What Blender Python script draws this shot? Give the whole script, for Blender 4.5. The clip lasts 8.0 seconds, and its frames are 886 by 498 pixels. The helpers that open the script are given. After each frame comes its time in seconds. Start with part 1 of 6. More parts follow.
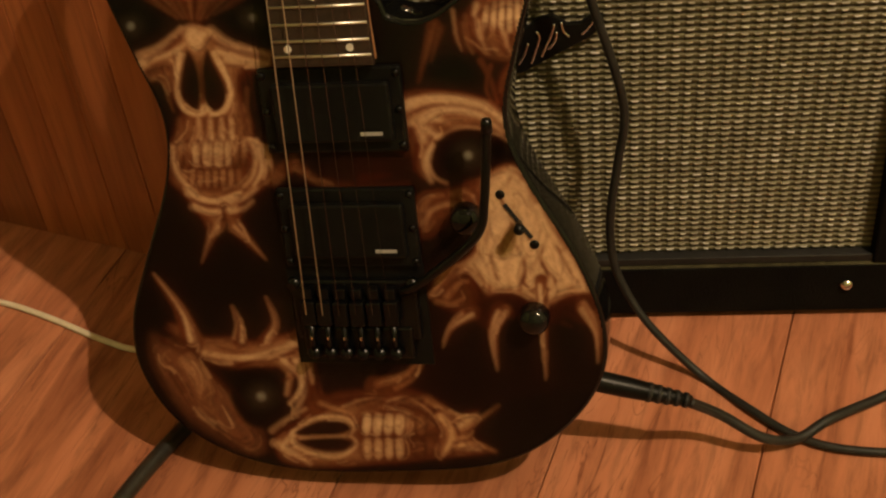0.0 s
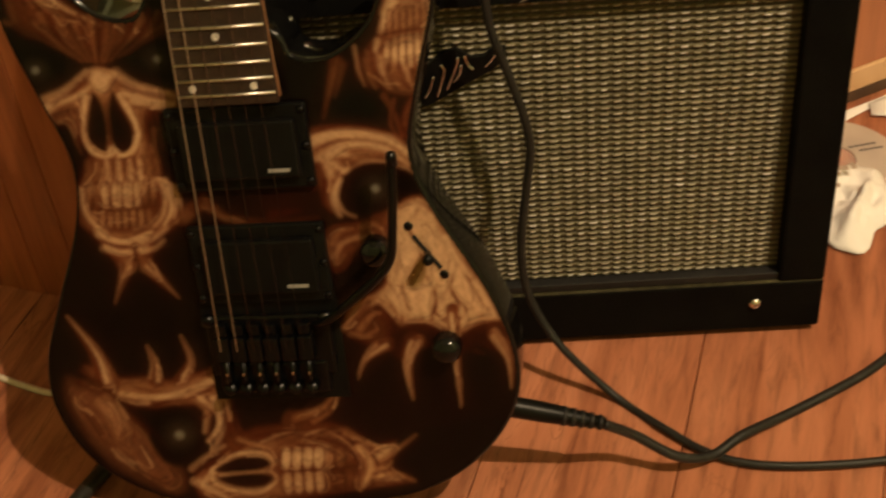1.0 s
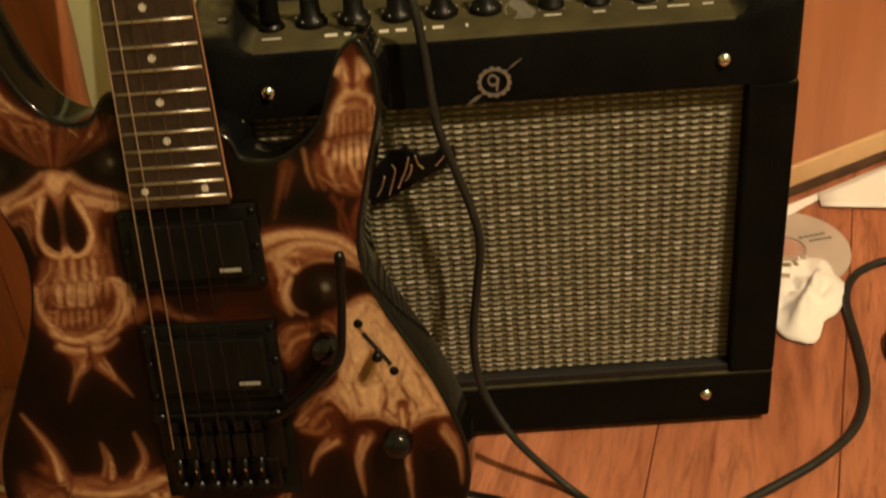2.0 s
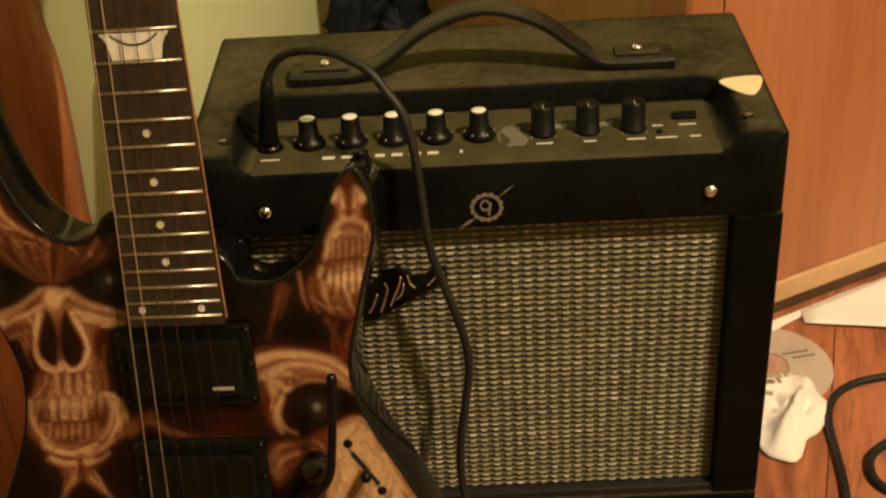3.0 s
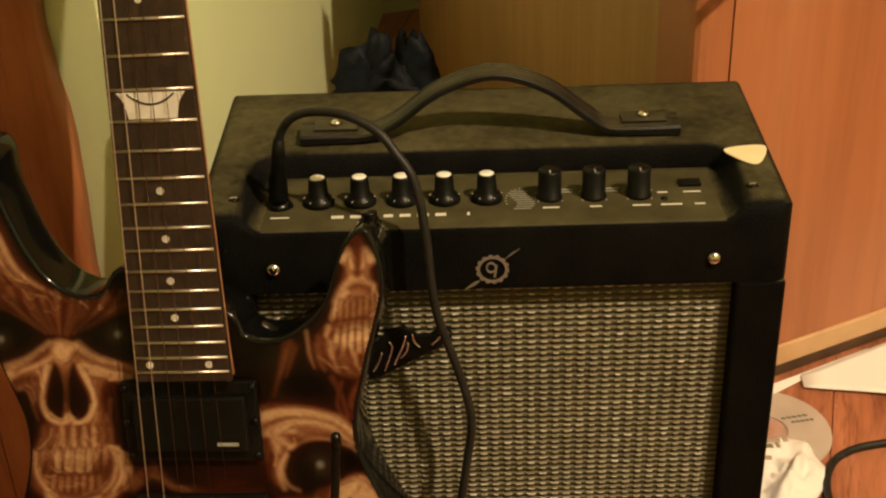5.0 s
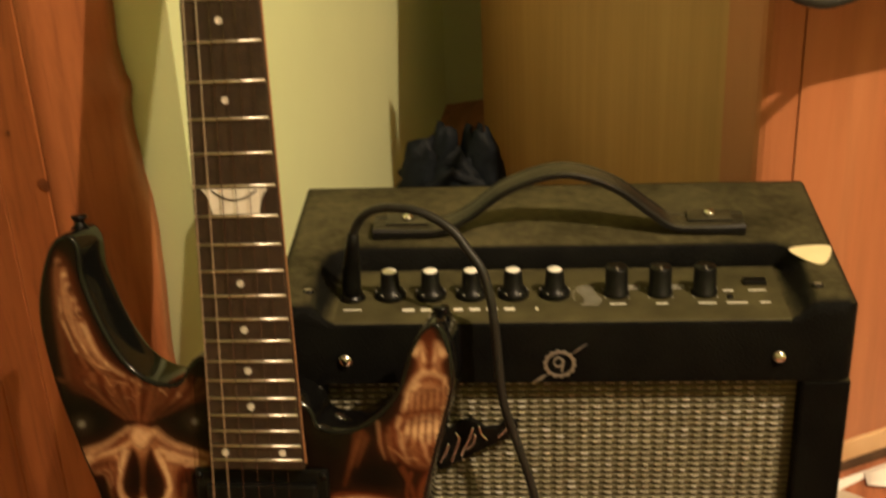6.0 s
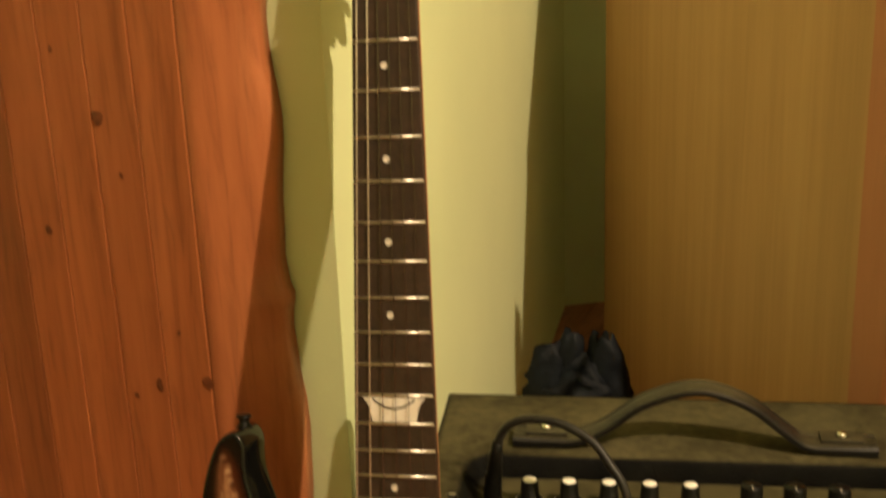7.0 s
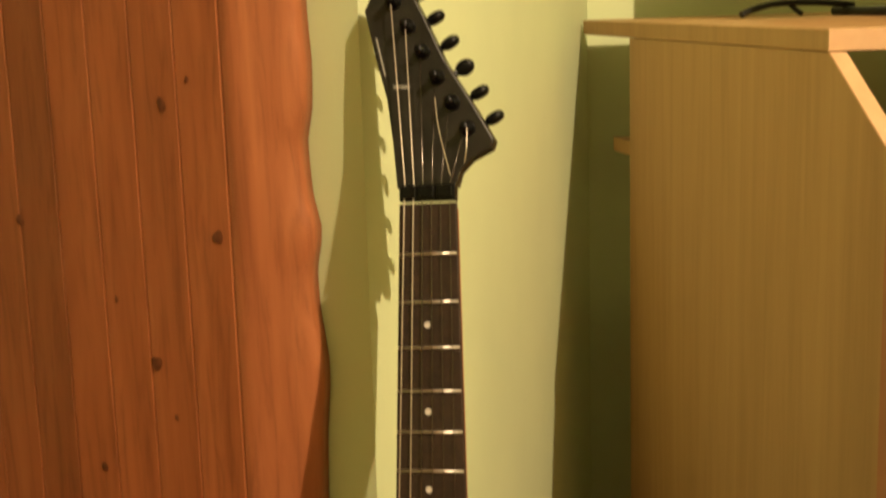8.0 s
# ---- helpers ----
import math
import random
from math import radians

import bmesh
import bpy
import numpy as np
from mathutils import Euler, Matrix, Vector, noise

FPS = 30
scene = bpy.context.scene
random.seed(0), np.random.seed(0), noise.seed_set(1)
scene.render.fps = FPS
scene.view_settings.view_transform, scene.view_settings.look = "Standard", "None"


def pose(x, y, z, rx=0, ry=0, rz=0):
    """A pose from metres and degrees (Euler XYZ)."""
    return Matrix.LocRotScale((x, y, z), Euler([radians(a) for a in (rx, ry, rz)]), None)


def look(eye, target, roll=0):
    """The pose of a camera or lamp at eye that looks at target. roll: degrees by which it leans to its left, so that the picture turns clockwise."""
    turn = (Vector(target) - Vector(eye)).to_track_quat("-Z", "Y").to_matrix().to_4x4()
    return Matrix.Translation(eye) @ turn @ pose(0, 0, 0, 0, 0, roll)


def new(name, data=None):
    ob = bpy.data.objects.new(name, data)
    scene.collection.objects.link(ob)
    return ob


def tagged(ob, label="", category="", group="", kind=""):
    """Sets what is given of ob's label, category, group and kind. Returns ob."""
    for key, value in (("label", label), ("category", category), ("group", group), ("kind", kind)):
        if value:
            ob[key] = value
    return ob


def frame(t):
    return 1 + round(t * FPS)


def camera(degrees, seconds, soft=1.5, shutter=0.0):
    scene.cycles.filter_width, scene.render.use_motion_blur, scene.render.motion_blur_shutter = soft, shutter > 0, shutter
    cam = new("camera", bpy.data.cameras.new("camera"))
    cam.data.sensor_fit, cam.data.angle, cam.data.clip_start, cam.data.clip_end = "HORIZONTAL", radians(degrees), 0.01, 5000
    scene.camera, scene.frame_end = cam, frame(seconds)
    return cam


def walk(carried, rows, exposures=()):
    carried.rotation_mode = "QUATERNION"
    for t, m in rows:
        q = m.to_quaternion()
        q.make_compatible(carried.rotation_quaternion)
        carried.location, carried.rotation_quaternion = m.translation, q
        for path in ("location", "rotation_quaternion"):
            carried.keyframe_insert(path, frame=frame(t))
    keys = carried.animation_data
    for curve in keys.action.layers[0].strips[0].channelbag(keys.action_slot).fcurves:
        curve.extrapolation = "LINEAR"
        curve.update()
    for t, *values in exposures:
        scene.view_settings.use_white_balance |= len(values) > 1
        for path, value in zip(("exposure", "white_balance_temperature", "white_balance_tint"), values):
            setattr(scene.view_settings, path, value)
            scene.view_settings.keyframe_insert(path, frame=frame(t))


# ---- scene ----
cam = camera(36.71, 8.0, soft=2.2, shutter=0.4)
PATH = [
    (0.0, pose(-0.0394, -0.7396, 0.7308, 48.690, 5.134, 3.763)),
    (0.5, pose(-0.0389, -0.7409, 0.7308, 48.751, 5.227, 3.371)),
    (1.0, pose(-0.0227, -0.7478, 0.7363, 49.789, 4.782, 0.437)),
    (1.5, pose(-0.0047, -0.7543, 0.7447, 51.150, 4.452, -0.756)),
    (2.0, pose(-0.0038, -0.7536, 0.7524, 53.180, 4.485, -0.565)),
    (2.2, pose(-0.0033, -0.7543, 0.7608, 54.256, 4.233, -0.525)),
    (3.3, pose(-0.0061, -0.7515, 0.7898, 57.685, 2.430, -0.528)),
    (3.5, pose(-0.0059, -0.7536, 0.7928, 58.402, 2.036, -0.669)),
    (4.0, pose(-0.0097, -0.7537, 0.7942, 58.571, 1.977, -0.035)),
    (5.5, pose(-0.0121, -0.7603, 0.8019, 59.177, 1.916, 0.476)),
    (6.0, pose(-0.0209, -0.7704, 0.8143, 62.379, 2.292, 2.666)),
    (6.5, pose(-0.0355, -0.7889, 0.8309, 65.973, 2.136, 4.989)),
    (7.0, pose(-0.0495, -0.8123, 0.8525, 70.560, 2.006, 7.390)),
    (7.5, pose(-0.0521, -0.8371, 0.8751, 75.151, 1.876, 8.018)),
    (8.0, pose(-0.0507, -0.8692, 0.9010, 79.425, 1.635, 8.527)),
]
EXPOSURE = [(0.0, -0.68), (2.0, -0.57), (3.5, -0.45), (5.5, -0.42), (6.5, -0.16), (8.0, -0.31)]
walk(cam, PATH, EXPOSURE)

# ---- light ----
world = bpy.data.worlds.new("room_dark")
world.use_nodes = True
world.node_tree.nodes["Background"].inputs[0].default_value = (0.9, 0.75, 0.5, 1)
world.node_tree.nodes["Background"].inputs[1].default_value = 0.05
scene.world = world
# unseen lamp placed by its shadows, above and to the right behind the camera; spot cone added to shape the falloff
lamp = bpy.data.lights.new("room_lamp_spot", "SPOT")
lamp.energy, lamp.color, lamp.shadow_soft_size = 300, (1.0, 0.74, 0.46), 0.016
lamp.spot_size, lamp.spot_blend = radians(72), 1.0
new("room_lamp_spot", lamp).matrix_world = look((1.05, -1.08, 2.40), (0.02, 0.85, 0.22))
# point light added at the same place, for fill and bounce
lamp_fill = bpy.data.lights.new("room_lamp_fill", "POINT")
lamp_fill.energy, lamp_fill.color, lamp_fill.shadow_soft_size = 98, (1.0, 0.74, 0.47), 0.016
new("room_lamp_fill", lamp_fill).location = (1.05, -1.08, 2.40)

# ---- materials ----
def material(name, build=None, color=(0.5, 0.5, 0.5), rough=0.5, metal=0.0, spec=0.5):
    m = bpy.data.materials.new(name)
    m.use_nodes = True
    nt = m.node_tree
    p = nt.nodes["Principled BSDF"]
    p.inputs["Base Color"].default_value = (*color, 1)
    p.inputs["Roughness"].default_value = rough
    p.inputs["Metallic"].default_value = metal
    p.inputs["Specular IOR Level"].default_value = spec
    if build:
        build(nt, p)
    return m


def node(nt, kind, **kw):
    n = nt.nodes.new(kind)
    for k, v in kw.items():
        if k in n.inputs:
            n.inputs[k].default_value = v
    return n


def coords(nt, scale=(1, 1, 1), space="Object", rot=(0, 0, 0)):
    tc = nt.nodes.new("ShaderNodeTexCoord")
    mp = nt.nodes.new("ShaderNodeMapping")
    mp.inputs["Scale"].default_value = scale
    mp.inputs["Rotation"].default_value = rot
    nt.links.new(tc.outputs[space], mp.inputs["Vector"])
    return mp.outputs["Vector"]


def ramp(nt, fac, stops):
    r = nt.nodes.new("ShaderNodeValToRGB")
    els = r.color_ramp.elements
    while len(els) < len(stops):
        els.new(0.5)
    for e, (pos, c) in zip(els, stops):
        e.position, e.color = pos, (*c, 1)
    nt.links.new(fac, r.inputs[0])
    return r.outputs[0]


def noise_out(nt, vec, scale, detail=4, rough=0.55, distortion=0.0):
    n = nt.nodes.new("ShaderNodeTexNoise")
    n.inputs["Scale"].default_value = scale
    n.inputs["Detail"].default_value = detail
    n.inputs["Roughness"].default_value = rough
    n.inputs["Distortion"].default_value = distortion
    nt.links.new(vec, n.inputs["Vector"])
    return n.outputs[0]


def bump(nt, p, height, strength=0.2, dist=0.001):
    b = nt.nodes.new("ShaderNodeBump")
    b.inputs["Strength"].default_value = strength
    b.inputs["Distance"].default_value = dist
    nt.links.new(height, b.inputs["Height"])
    nt.links.new(b.outputs[0], p.inputs["Normal"])


def mix(nt, a, b, fac, kind="MIX"):
    m = nt.nodes.new("ShaderNodeMix")
    m.data_type, m.blend_type = "RGBA", kind
    for sock, v in ((m.inputs[0], fac), (m.inputs[6], a), (m.inputs[7], b)):
        if isinstance(v, (int, float)):
            sock.default_value = v
        elif isinstance(v, tuple):
            sock.default_value = (*v, 1)
        else:
            nt.links.new(v, sock)
    return m.outputs[2]


def mottled(c1, c2, scale, bump_scale=None, strength=0.15, dist=0.0006):
    """Colour that wanders between two tones, with fine relief."""
    def build(nt, p):
        v = coords(nt)
        n = noise_out(nt, v, scale, 5)
        nt.links.new(ramp(nt, n, ((0.3, c1), (0.7, c2))), p.inputs["Base Color"])
        if bump_scale:
            bump(nt, p, noise_out(nt, v, bump_scale, 3), strength, dist)
    return build


def grained(c1, c2, c3, scale, stretch, rough=0.45, per_piece=0.25, streak=6.0, relief=0.1, cracks=0.0, vein=0.55):
    """Wood grain drawn out along one axis, each piece with a tone of its own."""
    def build(nt, p):
        info = nt.nodes.new("ShaderNodeObjectInfo")
        v = coords(nt, stretch)
        add = nt.nodes.new("ShaderNodeVectorMath")
        add.operation = "MULTIPLY_ADD"
        nt.links.new(info.outputs["Random"], add.inputs[0])
        add.inputs[1].default_value = (17.0, 31.0, 23.0)
        nt.links.new(v, add.inputs[2])
        vec = add.outputs[0]
        broad = noise_out(nt, vec, scale, 4, 0.6, 1.2)
        fine = noise_out(nt, vec, scale * streak, 6, 0.65, 0.6)
        base = ramp(nt, broad, ((0.28, c1), (0.5, c2), (0.75, c3)))
        base = mix(nt, base, ramp(nt, fine, ((0.34, (0.30, 0.26, 0.24)), (0.5, (0.85, 0.84, 0.83)), (0.62, (1, 1, 1)))), vein, "MULTIPLY")
        if cracks:
            veins = noise_out(nt, vec, scale * 1.3, 3, 0.6, 2.6)
            line = ramp(nt, veins, ((0.0, (1, 1, 1)), (0.535, (1, 1, 1)), (0.552, (0.50, 0.42, 0.36)), (0.566, (1, 1, 1)), (1.0, (1, 1, 1))))
            patch = ramp(nt, noise_out(nt, vec, scale * 0.6, 2), ((0.42, (0, 0, 0)), (0.62, (1, 1, 1))))
            base = mix(nt, base, mix(nt, base, line, 1.0, "MULTIPLY"), patch)
        tone = nt.nodes.new("ShaderNodeMapRange")
        tone.inputs[3].default_value, tone.inputs[4].default_value = 1 - per_piece, 1 + per_piece
        nt.links.new(info.outputs["Random"], tone.inputs[0])
        hsv = nt.nodes.new("ShaderNodeHueSaturation")
        nt.links.new(tone.outputs[0], hsv.inputs["Value"])
        nt.links.new(base, hsv.inputs["Color"])
        nt.links.new(hsv.outputs[0], p.inputs["Base Color"])
        bump(nt, p, fine, relief, 0.0005)
    return build


def toplit_dusty(base, a, b, toplit_dust):
    """Dark covering with dust and painted lamplight: its upward faces are mixed lighter."""
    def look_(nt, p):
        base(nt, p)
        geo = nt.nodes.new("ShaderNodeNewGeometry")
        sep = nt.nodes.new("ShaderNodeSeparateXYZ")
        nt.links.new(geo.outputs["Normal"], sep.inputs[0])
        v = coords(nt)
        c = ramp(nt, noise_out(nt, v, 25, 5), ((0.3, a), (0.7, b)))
        d = mix(nt, c, ramp(nt, mix(nt, noise_out(nt, v, 11, 5, 0.65), noise_out(nt, v, 120, 4), 0.35), ((0.36, tuple(0.30 * q for q in toplit_dust)), (0.50, tuple(0.8 * q for q in toplit_dust)), (0.62, tuple(1.25 * q for q in toplit_dust)))), ramp(nt, sep.outputs[2], ((0.74, (0, 0, 0)), (0.97, (1, 1, 1)))), "MIX")
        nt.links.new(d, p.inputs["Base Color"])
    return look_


M_LAMINATE = material("laminate_board", grained((0.20, 0.062, 0.028), (0.41, 0.154, 0.078), (0.54, 0.228, 0.124), 3.2, (6, 0.8, 1), per_piece=0.16, streak=6, cracks=0.35), rough=0.38)
M_PINE = material("varnished_pine", grained((0.240, 0.069, 0.024), (0.330, 0.101, 0.035), (0.400, 0.132, 0.049), 2.2, (9, 9, 0.7), per_piece=0.20, vein=0.48), rough=0.36)
M_KNOT = material("pine_knot", mottled((0.08, 0.019, 0.007), (0.19, 0.052, 0.018), 110), rough=0.45)
M_DESK = material("desk_laminate", grained((0.37, 0.205, 0.072), (0.425, 0.242, 0.092), (0.465, 0.274, 0.110), 2.5, (14, 14, 0.6), per_piece=0.04, streak=9, relief=0.03, vein=0.08), rough=0.5)
M_CHERRY = material("cherry_laminate", grained((0.34, 0.118, 0.048), (0.405, 0.150, 0.064), (0.45, 0.184, 0.084), 1.6, (8, 8, 0.6), per_piece=0.05, relief=0.04, vein=0.16), rough=0.45)
# brown darkened to stand for shade below the plinth strip
M_SHADEBASE = material("shade_brown_base_board", mottled((0.060, 0.032, 0.018), (0.105, 0.058, 0.032), 40), rough=0.6)
M_EDGE = material("pale_edge_band", mottled((0.55, 0.33, 0.17), (0.62, 0.40, 0.22), 30), rough=0.5)
M_WALL = material("green_wall_paint", mottled((0.66, 0.74, 0.43), (0.72, 0.80, 0.47), 3.5, 220, 0.25, 0.0008), rough=0.85)
M_CEIL = material("ceiling_paint", mottled((0.80, 0.79, 0.74), (0.85, 0.84, 0.79), 3), rough=0.9)
M_TOLEX = material("black_textured_vinyl", toplit_dusty(mottled((0.006, 0.006, 0.006), (0.012, 0.012, 0.010), 25, 700, 0.9, 0.0010), (0.0025, 0.0025, 0.0025), (0.006, 0.006, 0.005), (0.066, 0.058, 0.029)), rough=0.62, spec=0.05)
M_GLOSS = material("black_gloss_lacquer", color=(0.004, 0.004, 0.004), rough=0.09, spec=0.38)
M_BLACK = material("black_plastic", mottled((0.003, 0.003, 0.003), (0.006, 0.006, 0.005), 80), rough=0.36, spec=0.16)
M_RUBBER = material("black_rubber", mottled((0.010, 0.010, 0.010), (0.018, 0.017, 0.016), 60), rough=0.55, spec=0.3)
M_STRAPRUBBER = material("toplit_dusty_strap_rubber", toplit_dusty(mottled((0.006, 0.006, 0.006), (0.012, 0.011, 0.010), 60, 300, 0.3, 0.0004), (0.004, 0.004, 0.004), (0.009, 0.008, 0.007), (0.042, 0.037, 0.020)), rough=0.45, spec=0.3)
M_CHROME = material("chrome", color=(0.75, 0.73, 0.70), rough=0.16, metal=1)
M_BLACKMETAL = material("black_chrome", color=(0.022, 0.022, 0.023), rough=0.28, metal=0.9)
M_STEEL = material("string_steel", color=(0.70, 0.62, 0.50), rough=0.45, metal=0.7)
# steel painted darker for the dark room these strings reflect
M_DIMPLAIN = material("dimmed_plain_string_steel", color=(0.20, 0.18, 0.16), rough=0.2, metal=1)
M_FRET = material("fret_nickel", color=(0.70, 0.66, 0.60), rough=0.33, metal=1)
M_ROSEWOOD = material("rosewood", grained((0.013, 0.006, 0.0035), (0.025, 0.012, 0.006), (0.042, 0.021, 0.011), 4, (30, 30, 2), per_piece=0.1), rough=0.5)
M_MAPLE = material("neck_maple", grained((0.36, 0.16, 0.07), (0.44, 0.21, 0.10), (0.50, 0.26, 0.13), 4, (20, 20, 2), per_piece=0.05), rough=0.35)
M_PEARL = material("pearl_inlay", mottled((0.55, 0.50, 0.43), (0.72, 0.68, 0.62), 90), rough=0.25)
M_WHITE = material("white_print", color=(0.62, 0.60, 0.55), rough=0.6)
M_PRINT = material("grey_print", color=(0.30, 0.29, 0.26), rough=0.6)
M_PANEL = material("control_panel", mottled((0.030, 0.026, 0.012), (0.066, 0.058, 0.026), 28, 500, 0.3, 0.0003), rough=0.55, spec=0.14)
M_PICK = material("cream_plectrum", mottled((0.72, 0.62, 0.38), (0.78, 0.68, 0.44), 70), rough=0.35)
M_PAPER = material("white_paper", mottled((0.84, 0.82, 0.79), (0.89, 0.87, 0.85), 12, 60, 0.15, 0.001), rough=0.85)
M_CABLE = material("cable_jacket", mottled((0.010, 0.010, 0.009), (0.020, 0.019, 0.016), 120), rough=0.5, spec=0.3)
M_CREAM = material("cream_cable", mottled((0.60, 0.52, 0.40), (0.68, 0.60, 0.47), 90), rough=0.5)


# ---- building helpers ----
def mesh_of(bm, name, mats, smooth=False):
    me = bpy.data.meshes.new(name)
    bm.normal_update()
    bm.to_mesh(me)
    bm.free()
    for m in mats if isinstance(mats, (list, tuple)) else [mats]:
        me.materials.append(m)
    if smooth:
        for f in me.polygons:
            f.use_smooth = True
    return me


def part(name, bm, mat, parent=None, label="", smooth=False, m=None):
    ob = new(name, mesh_of(bm, name, mat, smooth))
    if parent:
        ob.parent = parent
    if m is not None:
        ob.matrix_basis = m
    if label:
        ob["label"] = label
    return ob


def empty(name, m, label, category, group=""):
    ob = new(name)
    ob.matrix_basis = m
    ob.empty_display_size = 0.05
    return tagged(ob, label, category, group)


def box(x0, x1, y0, y1, z0, z1, bev=0.0, seg=2):
    bm = bmesh.new()
    bmesh.ops.create_cube(bm, size=1, matrix=Matrix.Translation(((x0 + x1) / 2, (y0 + y1) / 2, (z0 + z1) / 2)) @ Matrix.Diagonal((x1 - x0, y1 - y0, z1 - z0, 1)))
    if bev:
        bmesh.ops.bevel(bm, geom=bm.edges[:], offset=bev, segments=seg, affect="EDGES", profile=0.5)
    return bm


def prism(pts, z0, z1, bev=0.0, seg=2):
    """A closed outline in x, y drawn out from z0 to z1."""
    bm = bmesh.new()
    lo = [bm.verts.new((x, y, z0)) for x, y in pts]
    hi = [bm.verts.new((x, y, z1)) for x, y in pts]
    n = len(pts)
    low = bm.faces.new(lo[::-1])
    top = bm.faces.new(hi)
    for i in range(n):
        bm.faces.new((lo[i], lo[(i + 1) % n], hi[(i + 1) % n], hi[i]))
    bmesh.ops.recalc_face_normals(bm, faces=bm.faces[:])
    if bev:
        edges = list(low.edges) + list(top.edges)
        bmesh.ops.bevel(bm, geom=edges, offset=bev, segments=seg, affect="EDGES", profile=0.5)
    return bm


def lathe(profile, steps=24, m=None):
    """Turns (radius, height) pairs round z."""
    bm = bmesh.new()
    rings = []
    for r, z in profile:
        rings.append([bm.verts.new((r * math.cos(2 * math.pi * i / steps), r * math.sin(2 * math.pi * i / steps), z)) for i in range(steps)] if r > 1e-6 else [bm.verts.new((0, 0, z))])
    for a, b in zip(rings, rings[1:]):
        for i in range(steps):
            j = (i + 1) % steps
            if len(a) == 1:
                bm.faces.new((a[0], b[i], b[j]))
            elif len(b) == 1:
                bm.faces.new((a[i], a[j], b[0]))
            else:
                bm.faces.new((a[i], a[j], b[j], b[i]))
    for ring in (rings[0], rings[-1]):
        if len(ring) > 1:
            bm.faces.new(ring)
    bmesh.ops.recalc_face_normals(bm, faces=bm.faces[:])
    if m is not None:
        bmesh.ops.transform(bm, matrix=m, verts=bm.verts[:])
    return bm


def smooth_line(pts, per=8, closed=False):
    """A rounded line through the points (Catmull-Rom)."""
    pts = [Vector(p) for p in pts]
    n = len(pts)
    out = []
    for i in range(n if closed else n - 1):
        p0, p1, p2, p3 = (pts[(i + k) % n] if closed else pts[min(max(i + k, 0), n - 1)] for k in (-1, 0, 1, 2))
        for s in range(per):
            t = s / per
            out.append(0.5 * (2 * p1 + (p2 - p0) * t + (2 * p0 - 5 * p1 + 4 * p2 - p3) * t * t + (3 * p1 - p0 - 3 * p2 + p3) * t ** 3))
    if not closed:
        out.append(pts[-1].copy())
    return out


def tube(pts, r, steps=10, caps=True):
    """A round tube along a line; r is a number or one radius for each point."""
    bm = bmesh.new()
    rings = []
    n = len(pts)
    side = None
    for i, p in enumerate(pts):
        d = (pts[min(i + 1, n - 1)] - pts[max(i - 1, 0)]).normalized()
        if side is None:
            side = d.cross(Vector((0.31, 0.2, 0.93))).normalized()
        side = (side - d * side.dot(d)).normalized()
        up = d.cross(side)
        rr = r[i] if isinstance(r, (list, tuple)) else r
        rings.append([bm.verts.new(p + (side * math.cos(a) + up * math.sin(a)) * rr) for a in (2 * math.pi * k / steps for k in range(steps))])
    for a, b in zip(rings, rings[1:]):
        for k in range(steps):
            bm.faces.new((a[k], a[(k + 1) % steps], b[(k + 1) % steps], b[k]))
    if caps:
        bm.faces.new(rings[0][::-1])
        bm.faces.new(rings[-1])
    bmesh.ops.recalc_face_normals(bm, faces=bm.faces[:])
    return bm


def structure(name, bm, mat, label, category, smooth=False, m=None):
    return tagged(part(name, bm, mat, None, "", smooth, m), label, category, "", "structure")


# ---- the room ----
# the wall beside the guitar runs away from the camera; the desk wall closes the corner
A = Vector((-0.1442, 1.300, 0))
SIDE = Vector((-0.3208, 0.9471, 0))
BACK = Vector((0.9471, 0.3208, 0))


def wall_slab(name, a, b, thick, z0, z1, label):
    a, b = Vector(a), Vector(b)
    d = (b - a).normalized()
    nrm = Vector((-d.y, d.x, 0)) * thick
    return structure(name, prism([(p.x, p.y) for p in (a, b, b + nrm, a + nrm)], z0, z1), M_WALL, label, "wall")


W0 = Vector((-0.2547, 0.080, 0))
structure("wall_west", prism([(W0.x, W0.y), (A.x, A.y), (A.x - 0.12, A.y + 0.01), (-0.60, 0.215)], 0, 2.5), M_WALL, "pale green painted plaster wall behind the guitar", "wall")
wall_slab("wall_north", A, A + BACK * 2.63, 0.12, 0, 2.5, "pale green painted plaster wall behind the desk")
wall_slab("wall_alcove", Vector((-1.9, 0.75, 0)), Vector((-0.31, 0.75, 0)), 0.12, 0, 2.5, "pale green painted plaster wall behind the pine panel")
wall_slab("wall_left", Vector((-1.9, -2.7, 0)), Vector((-1.9, 0.75, 0)), 0.12, 0, 2.5, "pale green painted plaster side wall")
wall_slab("wall_south", Vector((2.37, -2.7, 0)), Vector((-1.9, -2.7, 0)), 0.12, 0, 2.5, "pale green painted plaster wall")
wall_slab("wall_east", Vector((2.37, 2.16, 0)), Vector((2.37, -2.7, 0)), 0.12, 0, 2.5, "pale green painted plaster wall")
structure("ceiling", box(-2.1, 2.6, -2.9, 2.30, 2.5, 2.6), M_CEIL, "plain white painted ceiling", "ceiling")
structure("floor", box(-2.1, 2.6, -2.9, 2.30, -0.05, -0.003), M_LAMINATE, "reddish brown laminate plank floor", "floor")


